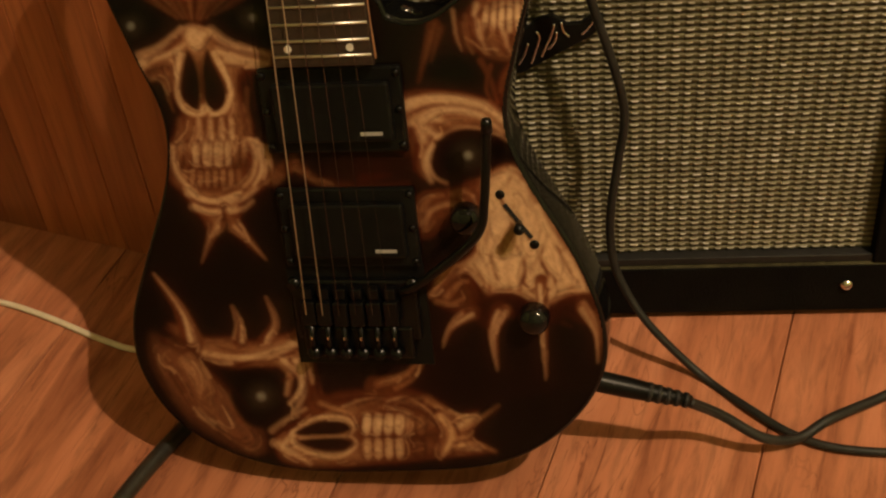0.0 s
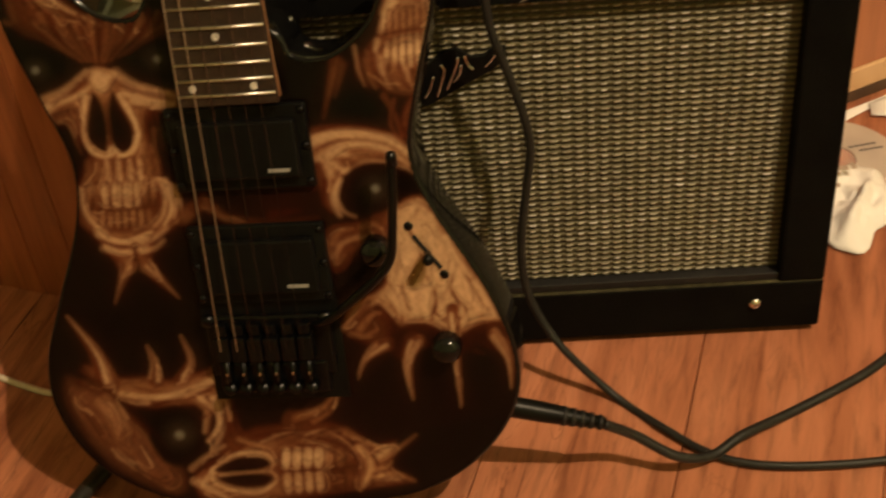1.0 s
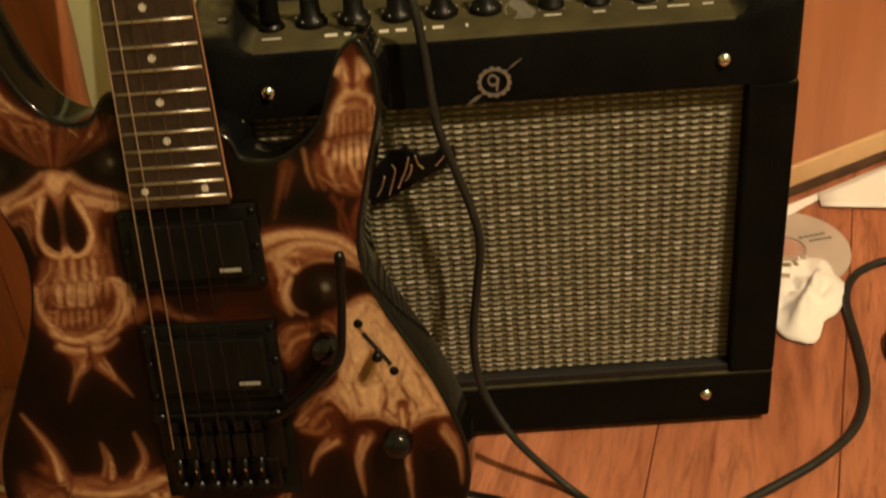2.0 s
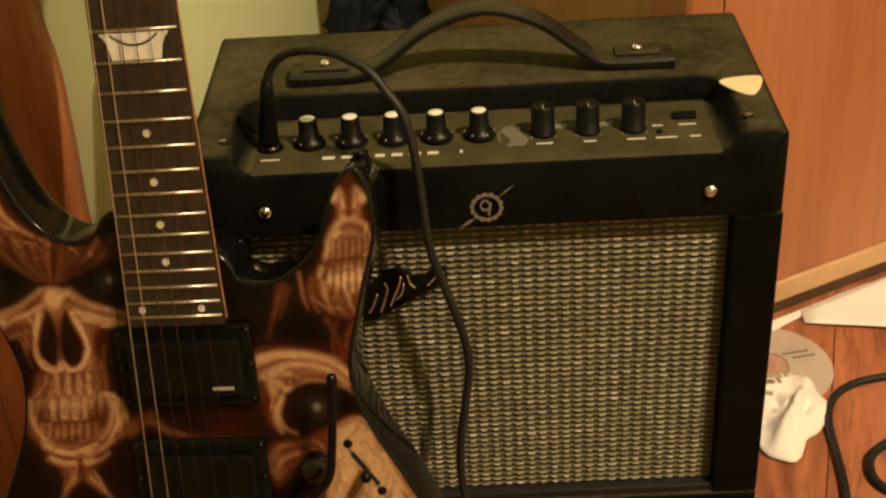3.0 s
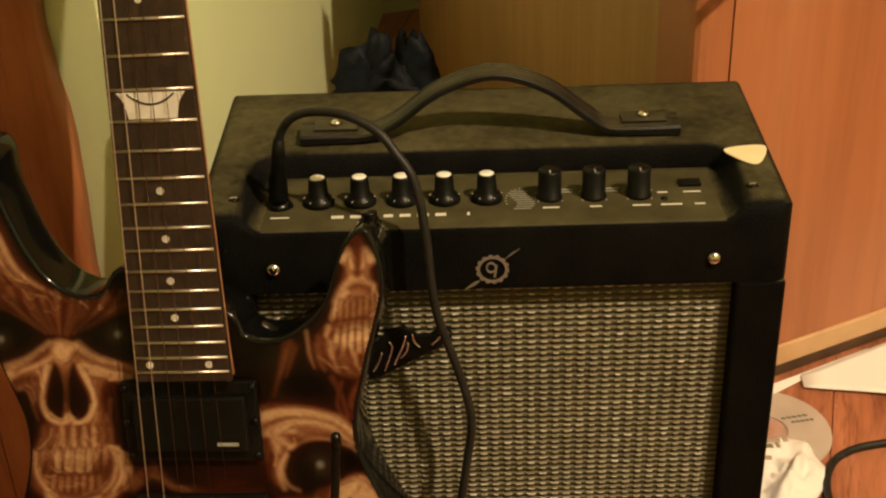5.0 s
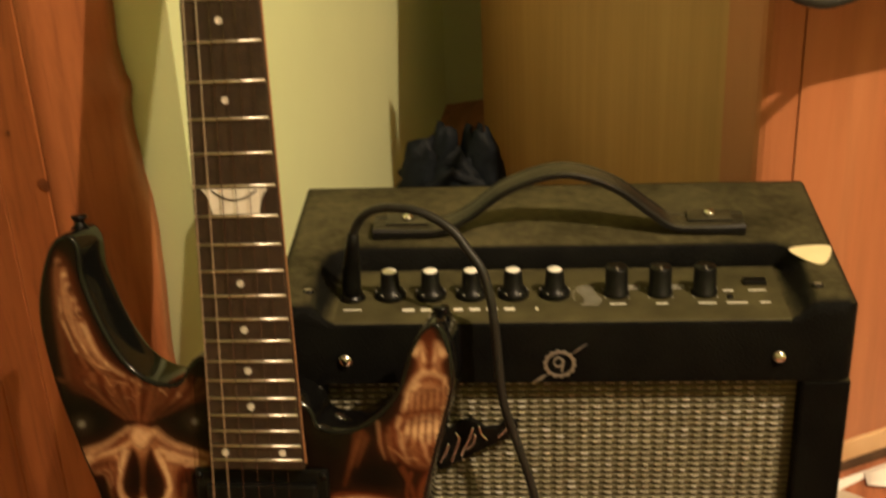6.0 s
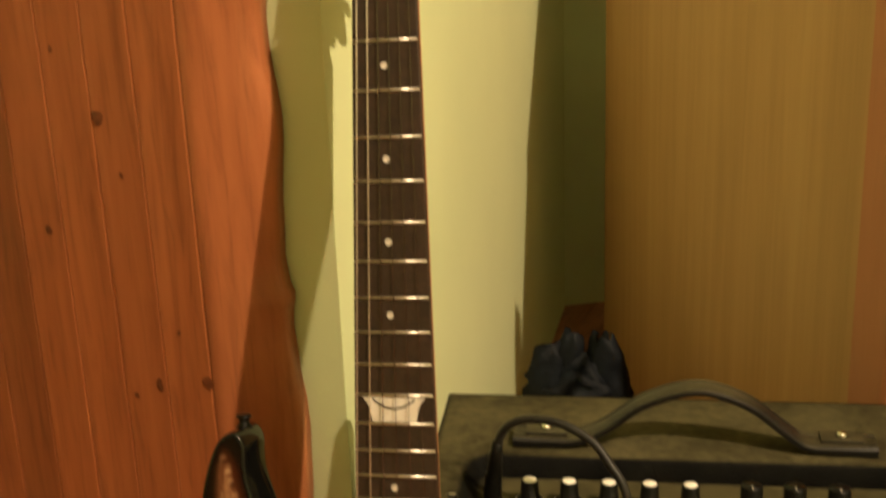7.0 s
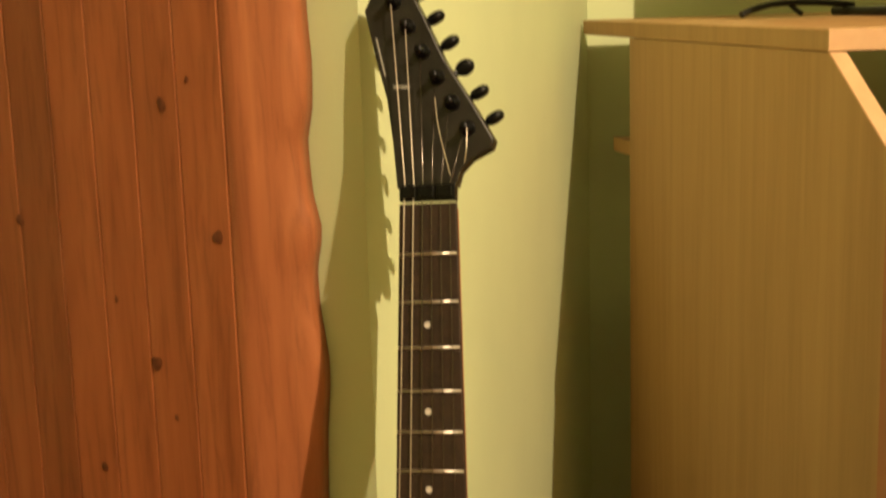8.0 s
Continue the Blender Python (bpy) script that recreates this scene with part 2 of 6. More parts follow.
# ---- pine panel ----
# the sawn edge of the last plank: heights and how far it reaches out
WAVE_Z = (0.0, 0.20, 0.28, 0.317, 0.350, 0.384, 0.407, 0.430, 0.467, 0.482, 0.4945, 0.504, 0.524, 0.560, 0.585, 0.610, 0.632, 0.671, 0.705, 0.7227, 0.737, 0.7604, 0.802, 0.8228, 0.8635, 0.904, 1.2, 1.75)
WAVE_X = (0.018, 0.022, 0.0190, 0.0197, 0.0218, 0.0240, 0.0222, 0.0178, 0.0160, 0.0172, 0.0205, 0.0158, 0.0122, 0.0146, 0.0170, 0.0193, 0.0192, 0.0148, 0.0136, 0.0170, 0.0178, 0.0124, 0.0108, 0.0148, 0.0166, 0.0152, 0.017, 0.014)


def pine_panel():
    """Upright planks with V grooves; the last one has a wavy sawn edge."""
    top = empty("pine_panel", pose(-0.311, 0.0558, 0.0, 0, -0.2, -18.9), "varnished knotty pine plank panel with a wavy sawn edge", "panel")
    z1 = 1.75
    wid = 0.0420
    x = -0.045
    bodies = []
    for i in range(22):
        a, b = x - wid, x - 0.00005
        bm = prism([(a, 0.022), (b, 0.022), (b, 0.0009), (b - 0.0011, 0.0), (a + 0.0011, 0.0), (a, 0.0009)], 0.001, z1)
        bodies.append(part("plank", bm, M_PINE, top))
        x -= wid
    # wavy plank
    bm = bmesh.new()
    cols = []
    n = 240
    for k in range(n + 1):
        z = 0.001 + (z1 - 0.001) * k / n
        xe = float(np.interp(z, WAVE_Z, WAVE_X)) - 0.0087 + 0.0007 * math.sin(z * 61.0 + 0.4)
        prof = ((-0.0448, 0.040), (-0.0448, 0.0006), (-0.0434, 0.0), (-0.034, 0.0025), (-0.018, 0.0115), (xe - 0.006, 0.021), (xe - 0.001, 0.026), (xe, 0.030), (xe, 0.040))
        cols.append([bm.verts.new((px, py, z)) for px, py in prof])
    for a, b in zip(cols, cols[1:]):
        for j in range(len(a)):
            q = (j + 1) % len(a)
            bm.faces.new((a[j], a[q], b[q], b[j]))
    bm.faces.new(cols[0])
    bm.faces.new(cols[-1])
    bmesh.ops.recalc_face_normals(bm, faces=bm.faces[:])
    part("edge_plank", bm, M_PINEPALE, top, "paler pine plank with a wavy edge", True)
    for kx, kz, r in ((-0.101, 0.830, 0.0046), (-0.056, 0.732, 0.0049), (-0.123, 0.628, 0.0055), (-0.094, 0.419, 0.0042), (-0.048, 0.429, 0.0049), (-0.185, 0.535, 0.0034), (-0.107, 0.586, 0.0021), (-0.233, 0.245, 0.0052), (-0.159, 0.677, 0.0021), (-0.070, 0.466, 0.0017), (-0.076, 0.849, 0.0021), (-0.118, 0.406, 0.0025), (-0.254, 0.736, 0.0044)):
        bm = bmesh.new()
        ring = []
        for a in range(16):
            t = 2 * math.pi * a / 16
            rr = r * (1 + 0.16 * math.sin(2 * t + kx * 90) + 0.1 * math.sin(3 * t + kz * 40))
            ring.append(bm.verts.new((kx + rr * 0.85 * math.cos(t), -0.0006, kz + rr * 1.2 * math.sin(t))))
        mid = bm.verts.new((kx, -0.0013, kz))
        for a in range(16):
            bm.faces.new((ring[a], ring[(a + 1) % 16], mid))
        bmesh.ops.recalc_face_normals(bm, faces=bm.faces[:])
        part("knot", bm, M_KNOT, top, "", True)


M_PINEPALE = material("pale_pine", grained((0.26, 0.080, 0.030), (0.36, 0.120, 0.046), (0.44, 0.162, 0.066), 2.2, (9, 9, 0.7), per_piece=0.05, vein=0.42), rough=0.34)
pine_panel()


# ---- computer desk ----
def along(p, a, b):
    """A plan point from p: a metres to the back along the desk's side, b metres along its front."""
    q = Vector(p) + SIDE * a + BACK * b
    return (q.x, q.y)


def computer_desk():
    top = empty("computer_desk", pose(0, 0, 0), "wood-effect laminate computer desk with a slanted side panel", "desk")
    B = (0.118, 0.443, 0)
    part("desktop", prism([along(B, 0, 0), along(B, 0.827, 0), along(B, 0.827, 1.15), along(B, 0, 1.15)], 0.842, 0.864, 0.002), M_DESK, top)
    part("front_edge_band", prism([along(B, -0.0022, 0.0), along(B, -0.0002, 0.0), along(B, -0.0002, 1.15), along(B, -0.0022, 1.15)], 0.843, 0.863), M_EDGE, top, "pale edge band along the desktop")
    # side panel: rear edge 0.26 m off the wall, front edge cut back towards the top
    m = Matrix.Translation((0.169, 0.292, 0)) @ Matrix(((SIDE.x, 0, BACK.x, 0), (SIDE.y, 0, BACK.y, 0), (0, 1, 0, 0), (0, 0, 0, 1)))
    bm = prism([(0, 0.004), (0.758, 0.004), (0.758, 0.8415), (0.158, 0.8415), (0.0, 0.732)], 0.0, 0.018)
    bmesh.ops.transform(bm, matrix=m, verts=bm.verts[:])
    bmesh.ops.recalc_face_normals(bm, faces=bm.faces[:])
    part("side_panel", bm, M_DESK, top)
    bm = prism([(-0.0015, 0.004), (0, 0.004), (0, 0.732), (0.158, 0.8415), (0.1555, 0.8415), (-0.0015, 0.7328)], 0.0005, 0.0175)
    bmesh.ops.transform(bm, matrix=m, verts=bm.verts[:])
    bmesh.ops.recalc_face_normals(bm, faces=bm.faces[:])
    part("edge_band", bm, M_EDGE, top, "pale edge band down the side panel")
    part("rear_shelf", prism([along((0.169, 0.292, 0), 0.72, 0.012), along((0.169, 0.292, 0), 0.872, 0.012), along((0.169, 0.292, 0), 0.872, 0.9), along((0.169, 0.292, 0), 0.72, 0.9)], 0.674, 0.694, 0.001), M_DESK, top)
    # unseen panel added to keep lamplight off the wall and floor behind
    part("modesty_panel", prism([along((0.169, 0.292, 0), 0.70, 0.0185), along((0.169, 0.292, 0), 0.716, 0.0185), along((0.169, 0.292, 0), 0.716, 1.08), along((0.169, 0.292, 0), 0.70, 1.08)], 0.004, 0.54), M_DESK, top)
    # rear panel of the knee space, with a plinth strip on the floor
    c, d = Vector((0.1606, 0.2420, 0)), Vector((0.897, 0.443, 0)).normalized()
    n = Vector((-d.y, d.x, 0))
    q = lambda a, b: ((c + d * a + n * b).x, (c + d * a + n * b).y)
    part("knee_panel", prism([q(0.050, 0.0), q(0.050, 0.018), q(0.034, 0.018), q(0.034, 0.055), q(0.016, 0.055), q(0.016, 0.010), q(0.0172, 0.0048), q(0.0205, 0.0013), q(0.026, 0.0)], 0.037, 0.80), M_CHERRY, top, "reddish cherry laminate panel")
    part("knee_panel", prism([q(0.0512, -0.001), q(0.95, -0.001), q(0.95, 0.017), q(0.0512, 0.017)], 0.037, 0.80), M_CHERRY, top, "reddish cherry laminate panel")
    part("plinth_strip", prism([q(0.016, -0.004), q(0.95, -0.004), q(0.95, 0.018), q(0.016, 0.018)], 0.013, 0.0365, 0.002), M_EDGE, top, "pale wooden plinth strip on the floor")
    # base board whose dark colour is the shade under the strip
    part("plinth_base", prism([q(0.018, -0.003), q(0.95, -0.003), q(0.95, 0.018), q(0.018, 0.018)], 0.001, 0.0128), M_SHADEBASE, top, "plinth base painted dark for the shade under the strip")
    part("keyboard_shelf", prism([q(0.014, -0.108), q(0.90, -0.108), q(0.90, -0.006), q(0.014, -0.006)], 0.552, 0.573, 0.002), M_DESK, top, "laminate pull-out keyboard shelf")
    # black block put in for the shaded underside of the shelf
    part("shelf_runner", prism([q(0.010, -0.090), q(0.90, -0.090), q(0.90, -0.006), q(0.010, -0.006)], 0.528, 0.5515), M_BLACK, top, "black block standing for the shade under the keyboard shelf")


computer_desk()


# ---- amplifier ----
def amp_profile(k, inset):
    """Side profile (y, z); k sinks the control panel, inset shrinks it for the rounded ends."""
    lerp = lambda a, b: a + (b - a) * k
    pts = [(0.014, 0.010), (0.014, 0.305), (0.0, 0.306), (0.0, lerp(0.357, 0.3500)), (lerp(0.0028, 0.0010), lerp(0.3645, 0.3534)), (lerp(0.0095, 0.0034), lerp(0.368, 0.3547)),
           (lerp(0.035, 0.0805), lerp(0.368, 0.3490)), (lerp(0.055, 0.0825), lerp(0.368, 0.3500)), (lerp(0.07, 0.0845), lerp(0.368, 0.3640)), (lerp(0.0885, 0.0862), lerp(0.368, 0.3672)), (0.0905, 0.368), (0.130, 0.3676),
           (0.192, 0.3645), (0.204, 0.3605), (0.2095, 0.350), (0.2095, 0.016), (0.2035, 0.010)]
    out = []
    for y, z in pts:
        out.append((min(max(y, inset), 0.2095 - inset) if y > 0.0139 or z > 0.3055 else y, min(z, 0.368 - inset)))
    return out


def amplifier():
    top = empty("guitar_amplifier", pose(0.0035, 0, 0), "black textured vinyl combo guitar amplifier with silver grille cloth", "amplifier")
    bm = bmesh.new()
    stations = [(-0.197, 0, 0.008), (-0.1958, 0, 0.0045), (-0.193, 0, 0.0015), (-0.189, 0, 0), (-0.172, 0, 0), (-0.168, 0.12, 0), (-0.163, 0.5, 0), (-0.158, 0.88, 0), (-0.153, 1, 0)]
    stations = stations + [(-x, k, i) for x, k, i in stations[::-1]]
    rings = [[bm.verts.new((x, y, z)) for y, z in amp_profile(k, i)] for x, k, i in stations]
    for a, b in zip(rings, rings[1:]):
        for j in range(len(a)):
            q = (j + 1) % len(a)
            bm.faces.new((a[j], a[q], b[q], b[j]))
    bm.faces.new(rings[0])
    bm.faces.new(rings[-1][::-1])
    bmesh.ops.recalc_face_normals(bm, faces=bm.faces[:])
    for f in bm.faces:
        c = f.calc_center_median()
        if abs(c.x) < 0.153 and 0.001 < c.y < 0.081 and 0.345 < c.z < 0.3549:
            f.material_index = 1
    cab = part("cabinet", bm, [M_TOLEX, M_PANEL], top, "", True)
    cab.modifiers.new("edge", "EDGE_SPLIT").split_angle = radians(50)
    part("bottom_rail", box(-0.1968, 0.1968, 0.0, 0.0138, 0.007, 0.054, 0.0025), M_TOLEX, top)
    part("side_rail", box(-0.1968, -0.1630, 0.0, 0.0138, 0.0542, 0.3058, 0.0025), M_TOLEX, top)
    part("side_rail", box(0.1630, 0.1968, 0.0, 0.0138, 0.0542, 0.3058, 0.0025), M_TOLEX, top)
    part("inner_lip", prism([(-0.163, 0.003), (0.163, 0.003), (0.163, 0.0128), (-0.163, 0.0128)], 0.0544, 0.0610, 0.0006), M_RUBBER, top, "dark lip under the grille cloth")
    for fx in (-0.17, 0.17):
        for fy in (0.03, 0.19):
            part("rubber_foot", lathe([(0.0, 0.0), (0.011, 0.0), (0.012, 0.002), (0.012, 0.0105), (0.0, 0.0105)], 16, Matrix.Translation((fx, fy, 0))), M_RUBBER, top, "", True)
    # grille cloth: backing, upright threads and raised silver floats
    part("grille_cloth", box(-0.1628, 0.1628, 0.0115, 0.0135, 0.0612, 0.3048), M_CLOTH, top, "dark olive grille cloth backing")
    rnd = random.Random(4)
    pitch_z, pitch_x = 0.0050, 0.0088
    nz, nx = int(0.2425 / pitch_z), int(0.3245 / pitch_x)

    def cloth(name, verts, faces, mat, label):
        me = bpy.data.meshes.new(name)
        me.from_pydata(verts, [], faces)
        me.materials.append(mat)
        ob = new(name, me)
        ob.parent = top
        tagged(ob, label, "", "", "stuff")

    # ribs: one soft ridge for each row, dipping where the threads go under
    verts, faces = [], []
    for r in range(nz):
        cz = 0.0640 + r * pitch_z
        o = len(verts)
        m_ = nx * 4
        for c in range(m_ + 1):
            x = -0.1627 + 0.3254 * c / m_
            dip = 0.5 + 0.5 * math.cos(2 * math.pi * (x + 0.1588) / pitch_x)
            wob = rnd.uniform(-0.00012, 0.00012)
            verts += [(x, 0.01145, cz - 0.0014), (x, 0.0106 - 0.0004 * dip, cz - 0.0006 + wob), (x, 0.0106 - 0.0004 * dip, cz + 0.0007 + wob), (x, 0.01145, cz + 0.0013)]
            if c:
                p_, n_ = o + 4 * (c - 1), o + 4 * c
                faces += [(p_ + k, n_ + k, n_ + k + 1, p_ + k + 1) for k in range(3)]
    cloth("cloth_ribs", verts, faces, M_RIB, "olive gold woven grille ribs")
    verts, faces = [], []
    for r in range(nz):
        for c in range(nx):
            cx = -0.1588 + c * pitch_x + rnd.uniform(-0.0003, 0.0003)
            cz = 0.0641 + r * pitch_z + rnd.uniform(-0.0002, 0.0002)
            w, h, d = 0.0027 + rnd.uniform(-0.0007, 0.0006), 0.00054 + rnd.uniform(-0.00012, 0.0002), 0.0092 + rnd.uniform(-0.0002, 0.0002)
            t = rnd.uniform(-0.0002, 0.0002)
            o = len(verts)
            verts += [(cx - w, 0.0106, cz - h - t), (cx + w, 0.0106, cz - h + t), (cx + w, 0.0106, cz + h + t), (cx - w, 0.0106, cz + h - t),
                      (cx - w * 0.6, d, cz - h * 0.3 - t), (cx + w * 0.6, d, cz - h * 0.3 + t), (cx + w * 0.6, d, cz + h * 0.5 + t), (cx - w * 0.6, d, cz + h * 0.5 - t)]
            faces += [(o, o + 1, o + 5, o + 4), (o + 1, o + 2, o + 6, o + 5), (o + 2, o + 3, o + 7, o + 6), (o + 3, o, o + 4, o + 7), (o + 4, o + 5, o + 6, o + 7)]
    cloth("cloth_threads", verts, faces, M_SILVERTHREAD, "silver woven grille threads")
    # script badge on the cloth: black backing with silver flourishes, drawn as plain shapes
    plate = [(-0.096, 0.229), (-0.084, 0.2285), (-0.060, 0.2425), (-0.040, 0.2535), (-0.0295, 0.2625), (-0.0300, 0.2705), (-0.0370, 0.2720), (-0.0440, 0.2655), (-0.0530, 0.2650), (-0.0620, 0.2722), (-0.0720, 0.2700), (-0.0850, 0.2580), (-0.097, 0.246)]
    pm = Matrix(((1, 0, 0, 0), (0, 0, 1, 0), (0, 1, 0, 0), (0, 0, 0, 1)))
    bm = prism(plate, 0.0050, 0.0092, 0.0008)
    bmesh.ops.transform(bm, matrix=pm, verts=bm.verts[:])
    bmesh.ops.recalc_face_normals(bm, faces=bm.faces[:])
    bd = part("script_badge", bm, M_BLACK, top, "black script badge with silver flourishes")
    for pts in ([(-0.086, 0.236), (-0.082, 0.243), (-0.079, 0.252)], [(-0.0775, 0.2365), (-0.0745, 0.2455), (-0.0715, 0.2560), (-0.0735, 0.2610)], [(-0.0705, 0.2415), (-0.0680, 0.2480), (-0.0640, 0.2570), (-0.0615, 0.2660)], [(-0.0660, 0.2470), (-0.0615, 0.2530), (-0.0600, 0.2600)], [(-0.0570, 0.2670), (-0.0555, 0.2600), (-0.0520, 0.2560)], [(-0.0440, 0.2575), (-0.0395, 0.2625), (-0.0345, 0.2690), (-0.0320, 0.2670), (-0.0350, 0.2625)]):
        part("silver_flourish", tube(smooth_line([(x, 0.0047, z) for x, z in pts], 5), 0.0010, 6), M_CHROME, bd, "", True)
    # screws with dished washers
    for sx, sz in ((-0.1468, 0.3255), (0.1468, 0.3255), (0.1465, 0.034), (-0.1465, 0.034)):
        m = pose(sx, 0.0, sz, 90, 0, 0)
        w = part("screw", lathe([(0.0, 0.0036), (0.0022, 0.0034), (0.0034, 0.0024), (0.0046, 0.0012), (0.0050, 0.0), (0.0, -0.001)], 18), M_CHROME, top, "shiny steel screw with washer", True, m)
        part("screw_slot", box(-0.0017, 0.0017, -0.0003, 0.0003, 0.0033, 0.0038), M_BLACK, w)
    for sx in (-0.1718, 0.1728):
        w = part("corner_screw", lathe([(0.0, 0.0012), (0.003, 0.0008), (0.0042, 0.0)], 16), M_BLACKMETAL, top, "", True, pose(sx, 0.022, 0.3678))
        part("screw_slot", box(-0.0022, 0.0022, -0.0004, 0.0004, 0.0009, 0.0016), M_STEEL, w)
    # carrying handle
    HY = 0.1085
    line = smooth_line([(x, HY, z) for x, z in ((-0.134, 0.3722), (-0.104, 0.3722), (-0.084, 0.3735), (-0.064, 0.3830), (-0.034, 0.4050), (0.004, 0.4165), (0.040, 0.4060), (0.068, 0.3850), (0.084, 0.3742), (0.108, 0.3722), (0.136, 0.3722))], 6)
    bm = bmesh.new()
    rings = []
    for i, p in enumerate(line):
        d = (line[min(i + 1, len(line) - 1)] - line[max(i - 1, 0)]).normalized()
        up = Vector((-d.z, 0, d.x))
        mid = max(1 - abs(p.x - 0.004) / 0.135, 0)
        hw = 0.0130 - 0.002 * mid
        th_ = 0.0043 - 0.0016 * min(mid * 2.5, 1)
        rings.append([bm.verts.new(p + Vector((0, a * hw, 0)) + up * b * th_) for a, b in ((-1, -0.6), (-1, 0.6), (-0.85, 1), (-0.6, 0.7), (-0.3, 0.95), (0.3, 0.95), (0.6, 0.7), (0.85, 1), (1, 0.6), (1, -0.6), (0.85, -0.95), (-0.85, -0.95))])
    for a, b in zip(rings, rings[1:]):
        for j in range(12):
            bm.faces.new((a[j], a[(j + 1) % 12], b[(j + 1) % 12], b[j]))
    bm.faces.new(rings[0])
    bm.faces.new(rings[-1])
    bmesh.ops.recalc_face_normals(bm, faces=bm.faces[:])
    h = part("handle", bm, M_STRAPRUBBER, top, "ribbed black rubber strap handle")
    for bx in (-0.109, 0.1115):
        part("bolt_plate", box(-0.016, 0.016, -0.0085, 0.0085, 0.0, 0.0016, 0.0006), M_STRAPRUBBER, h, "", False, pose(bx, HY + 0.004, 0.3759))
        part("handle_bolt", lathe([(0.0, 0.0032), (0.003, 0.0026), (0.0046, 0.0)], 16), M_CHROME, h, "steel handle bolt", True, pose(bx, HY + 0.004, 0.3778))
    # control knobs
    skirted = lathe([(0.0, 0.0), (0.0108, 0.0), (0.0110, 0.0024), (0.0092, 0.0052), (0.0070, 0.0068), (0.0062, 0.0185), (0.0056, 0.0196), (0.0, 0.0196)], 28)
    cap = lathe([(0.0, 0.0006), (0.0046, 0.0004), (0.0051, 0.0)], 24)
    me_k, me_c = mesh_of(skirted, "knob", M_BLACK, True), mesh_of(cap, "knob_cap", M_CAP, True)
    for kx in (-0.1175, -0.0890, -0.0605, -0.0315, -0.0027):
        k = new("knob", me_k)
        k.parent, k.matrix_basis = top, pose(kx, 0.041, 0.3520, -3.6, 0, 0)
        k["label"] = "black skirted knob with a silver cap"
        c = new("knob_cap", me_c)
        c.parent, c.matrix_basis = k, pose(0, 0, 0.0196)
        for a in range(11):
            t = radians(-150 + 30 * a)
            if a % 2 == 0:
                part("knob_tick", box(-0.0003, 0.0003, 0.0, 0.0016, 0, 0.0004), M_WHITE, k, "", False, pose(0.0088 * math.sin(t), -0.0088 * math.cos(t) * -1, 0.0046, 0, 0, -math.degrees(t)))
    plain = mesh_of(lathe([(0.0, 0.0), (0.0088, 0.0), (0.0088, 0.002), (0.0080, 0.0025), (0.0078, 0.0200), (0.0070, 0.0212), (0.0, 0.0212)], 28), "selector_knob", M_BLACK, True)
    for kx in (0.040, 0.070, 0.1005):
        k = new("selector_knob", plain)
        k.parent, k.matrix_basis = top, pose(kx, 0.041, 0.3520, -3.6, 0, 0)
        part("knob_pointer", box(-0.0004, 0.0004, -0.0070, -0.002, 0.0212, 0.0216), M_PRINT, k)
        for a in (-130, 130, -60, 60, 0):
            t = radians(a)
            part("knob_tick", box(-0.0005, 0.0005, 0.0, 0.0012, 0, 0.0003), M_PRINT, top, "", False, pose(kx + 0.0105 * math.sin(t), 0.041 + 0.0105 * math.cos(t), 0.3526))
    # printing on the panel: plain bars where it cannot be read
    def bar(x, y, w, h, mat=M_PRINT, z=0.0):
        part("printed_bar", box(-w / 2, w / 2, -h / 2, h / 2, 0, 0.0003), mat, top, "", False, pose(x, y, 0.3547 - (y - 0.006) * 0.0640 + z, -3.6, 0, 0))
    xs = -0.1085
    for w in (0.0105, 0.0095, 0.0085, 0.0085, 0.0095, 0.0100, 0.0095):
        bar(xs + w / 2, 0.0185, w - 0.0022, 0.0040, M_WHITE)
        xs += w + 0.0022
    bar(-0.0155, 0.0185, 0.0018, 0.0042, M_WHITE)
    for x, w in ((0.040, 0.011), (0.070, 0.008), (0.1005, 0.012), (0.1205, 0.014), (0.1395, 0.007)):
        bar(x, 0.0245, w, 0.0017, M_WHITE)
    for x, w in ((0.117, 0.007), (0.137, 0.012)):
        bar(x, 0.0435, w, 0.0016, M_WHITE)
    bar(-0.142, 0.0195, 0.0125, 0.0016, M_WHITE)
    for x in (0.0525, 0.0835):
        bar(x, 0.052, 0.009, 0.0018)
        bar(x, 0.048, 0.008, 0.0012)
    for a in range(9):
        bar(0.021 + 0.0025 * math.sin(a * 0.7), 0.024 + a * 0.0034, 0.012, 0.0008)
    for a in range(12):
        t = radians(100 + a * 14)
        part("printed_dot", lathe([(0.0, 0.0003), (0.0006, 0.0003), (0.0006, 0.0)], 8), M_PRINT, top, "", False, pose(0.022 + 0.012 * math.cos(t), 0.038 + 0.016 * math.sin(t), 0.3524))
    part("button", lathe([(0.0, 0.0012), (0.0022, 0.001), (0.0025, 0.0)], 14), M_BLACK, top, "", True, pose(0.117, 0.034, 0.3526))
    part("power_switch", box(-0.008, 0.008, -0.004, 0.004, 0, 0.003, 0.001), M_BLACK, top, "", False, pose(0.137, 0.056, 0.3512))
    part("input_jack", lathe([(0.0, 0.004), (0.0075, 0.004), (0.0080, 0.002), (0.0095, 0.0)], 18), M_BLACKMETAL, top, "", True, pose(-0.1442, 0.0391, 0.3522))
    # round badge: toothed ring, hook and a bolt drawn across it
    bm = bmesh.new()
    for a in range(28):
        t0, t1 = 2 * math.pi * a / 28, 2 * math.pi * (a + 1) / 28
        ro = 0.0112 if a % 2 else 0.0103
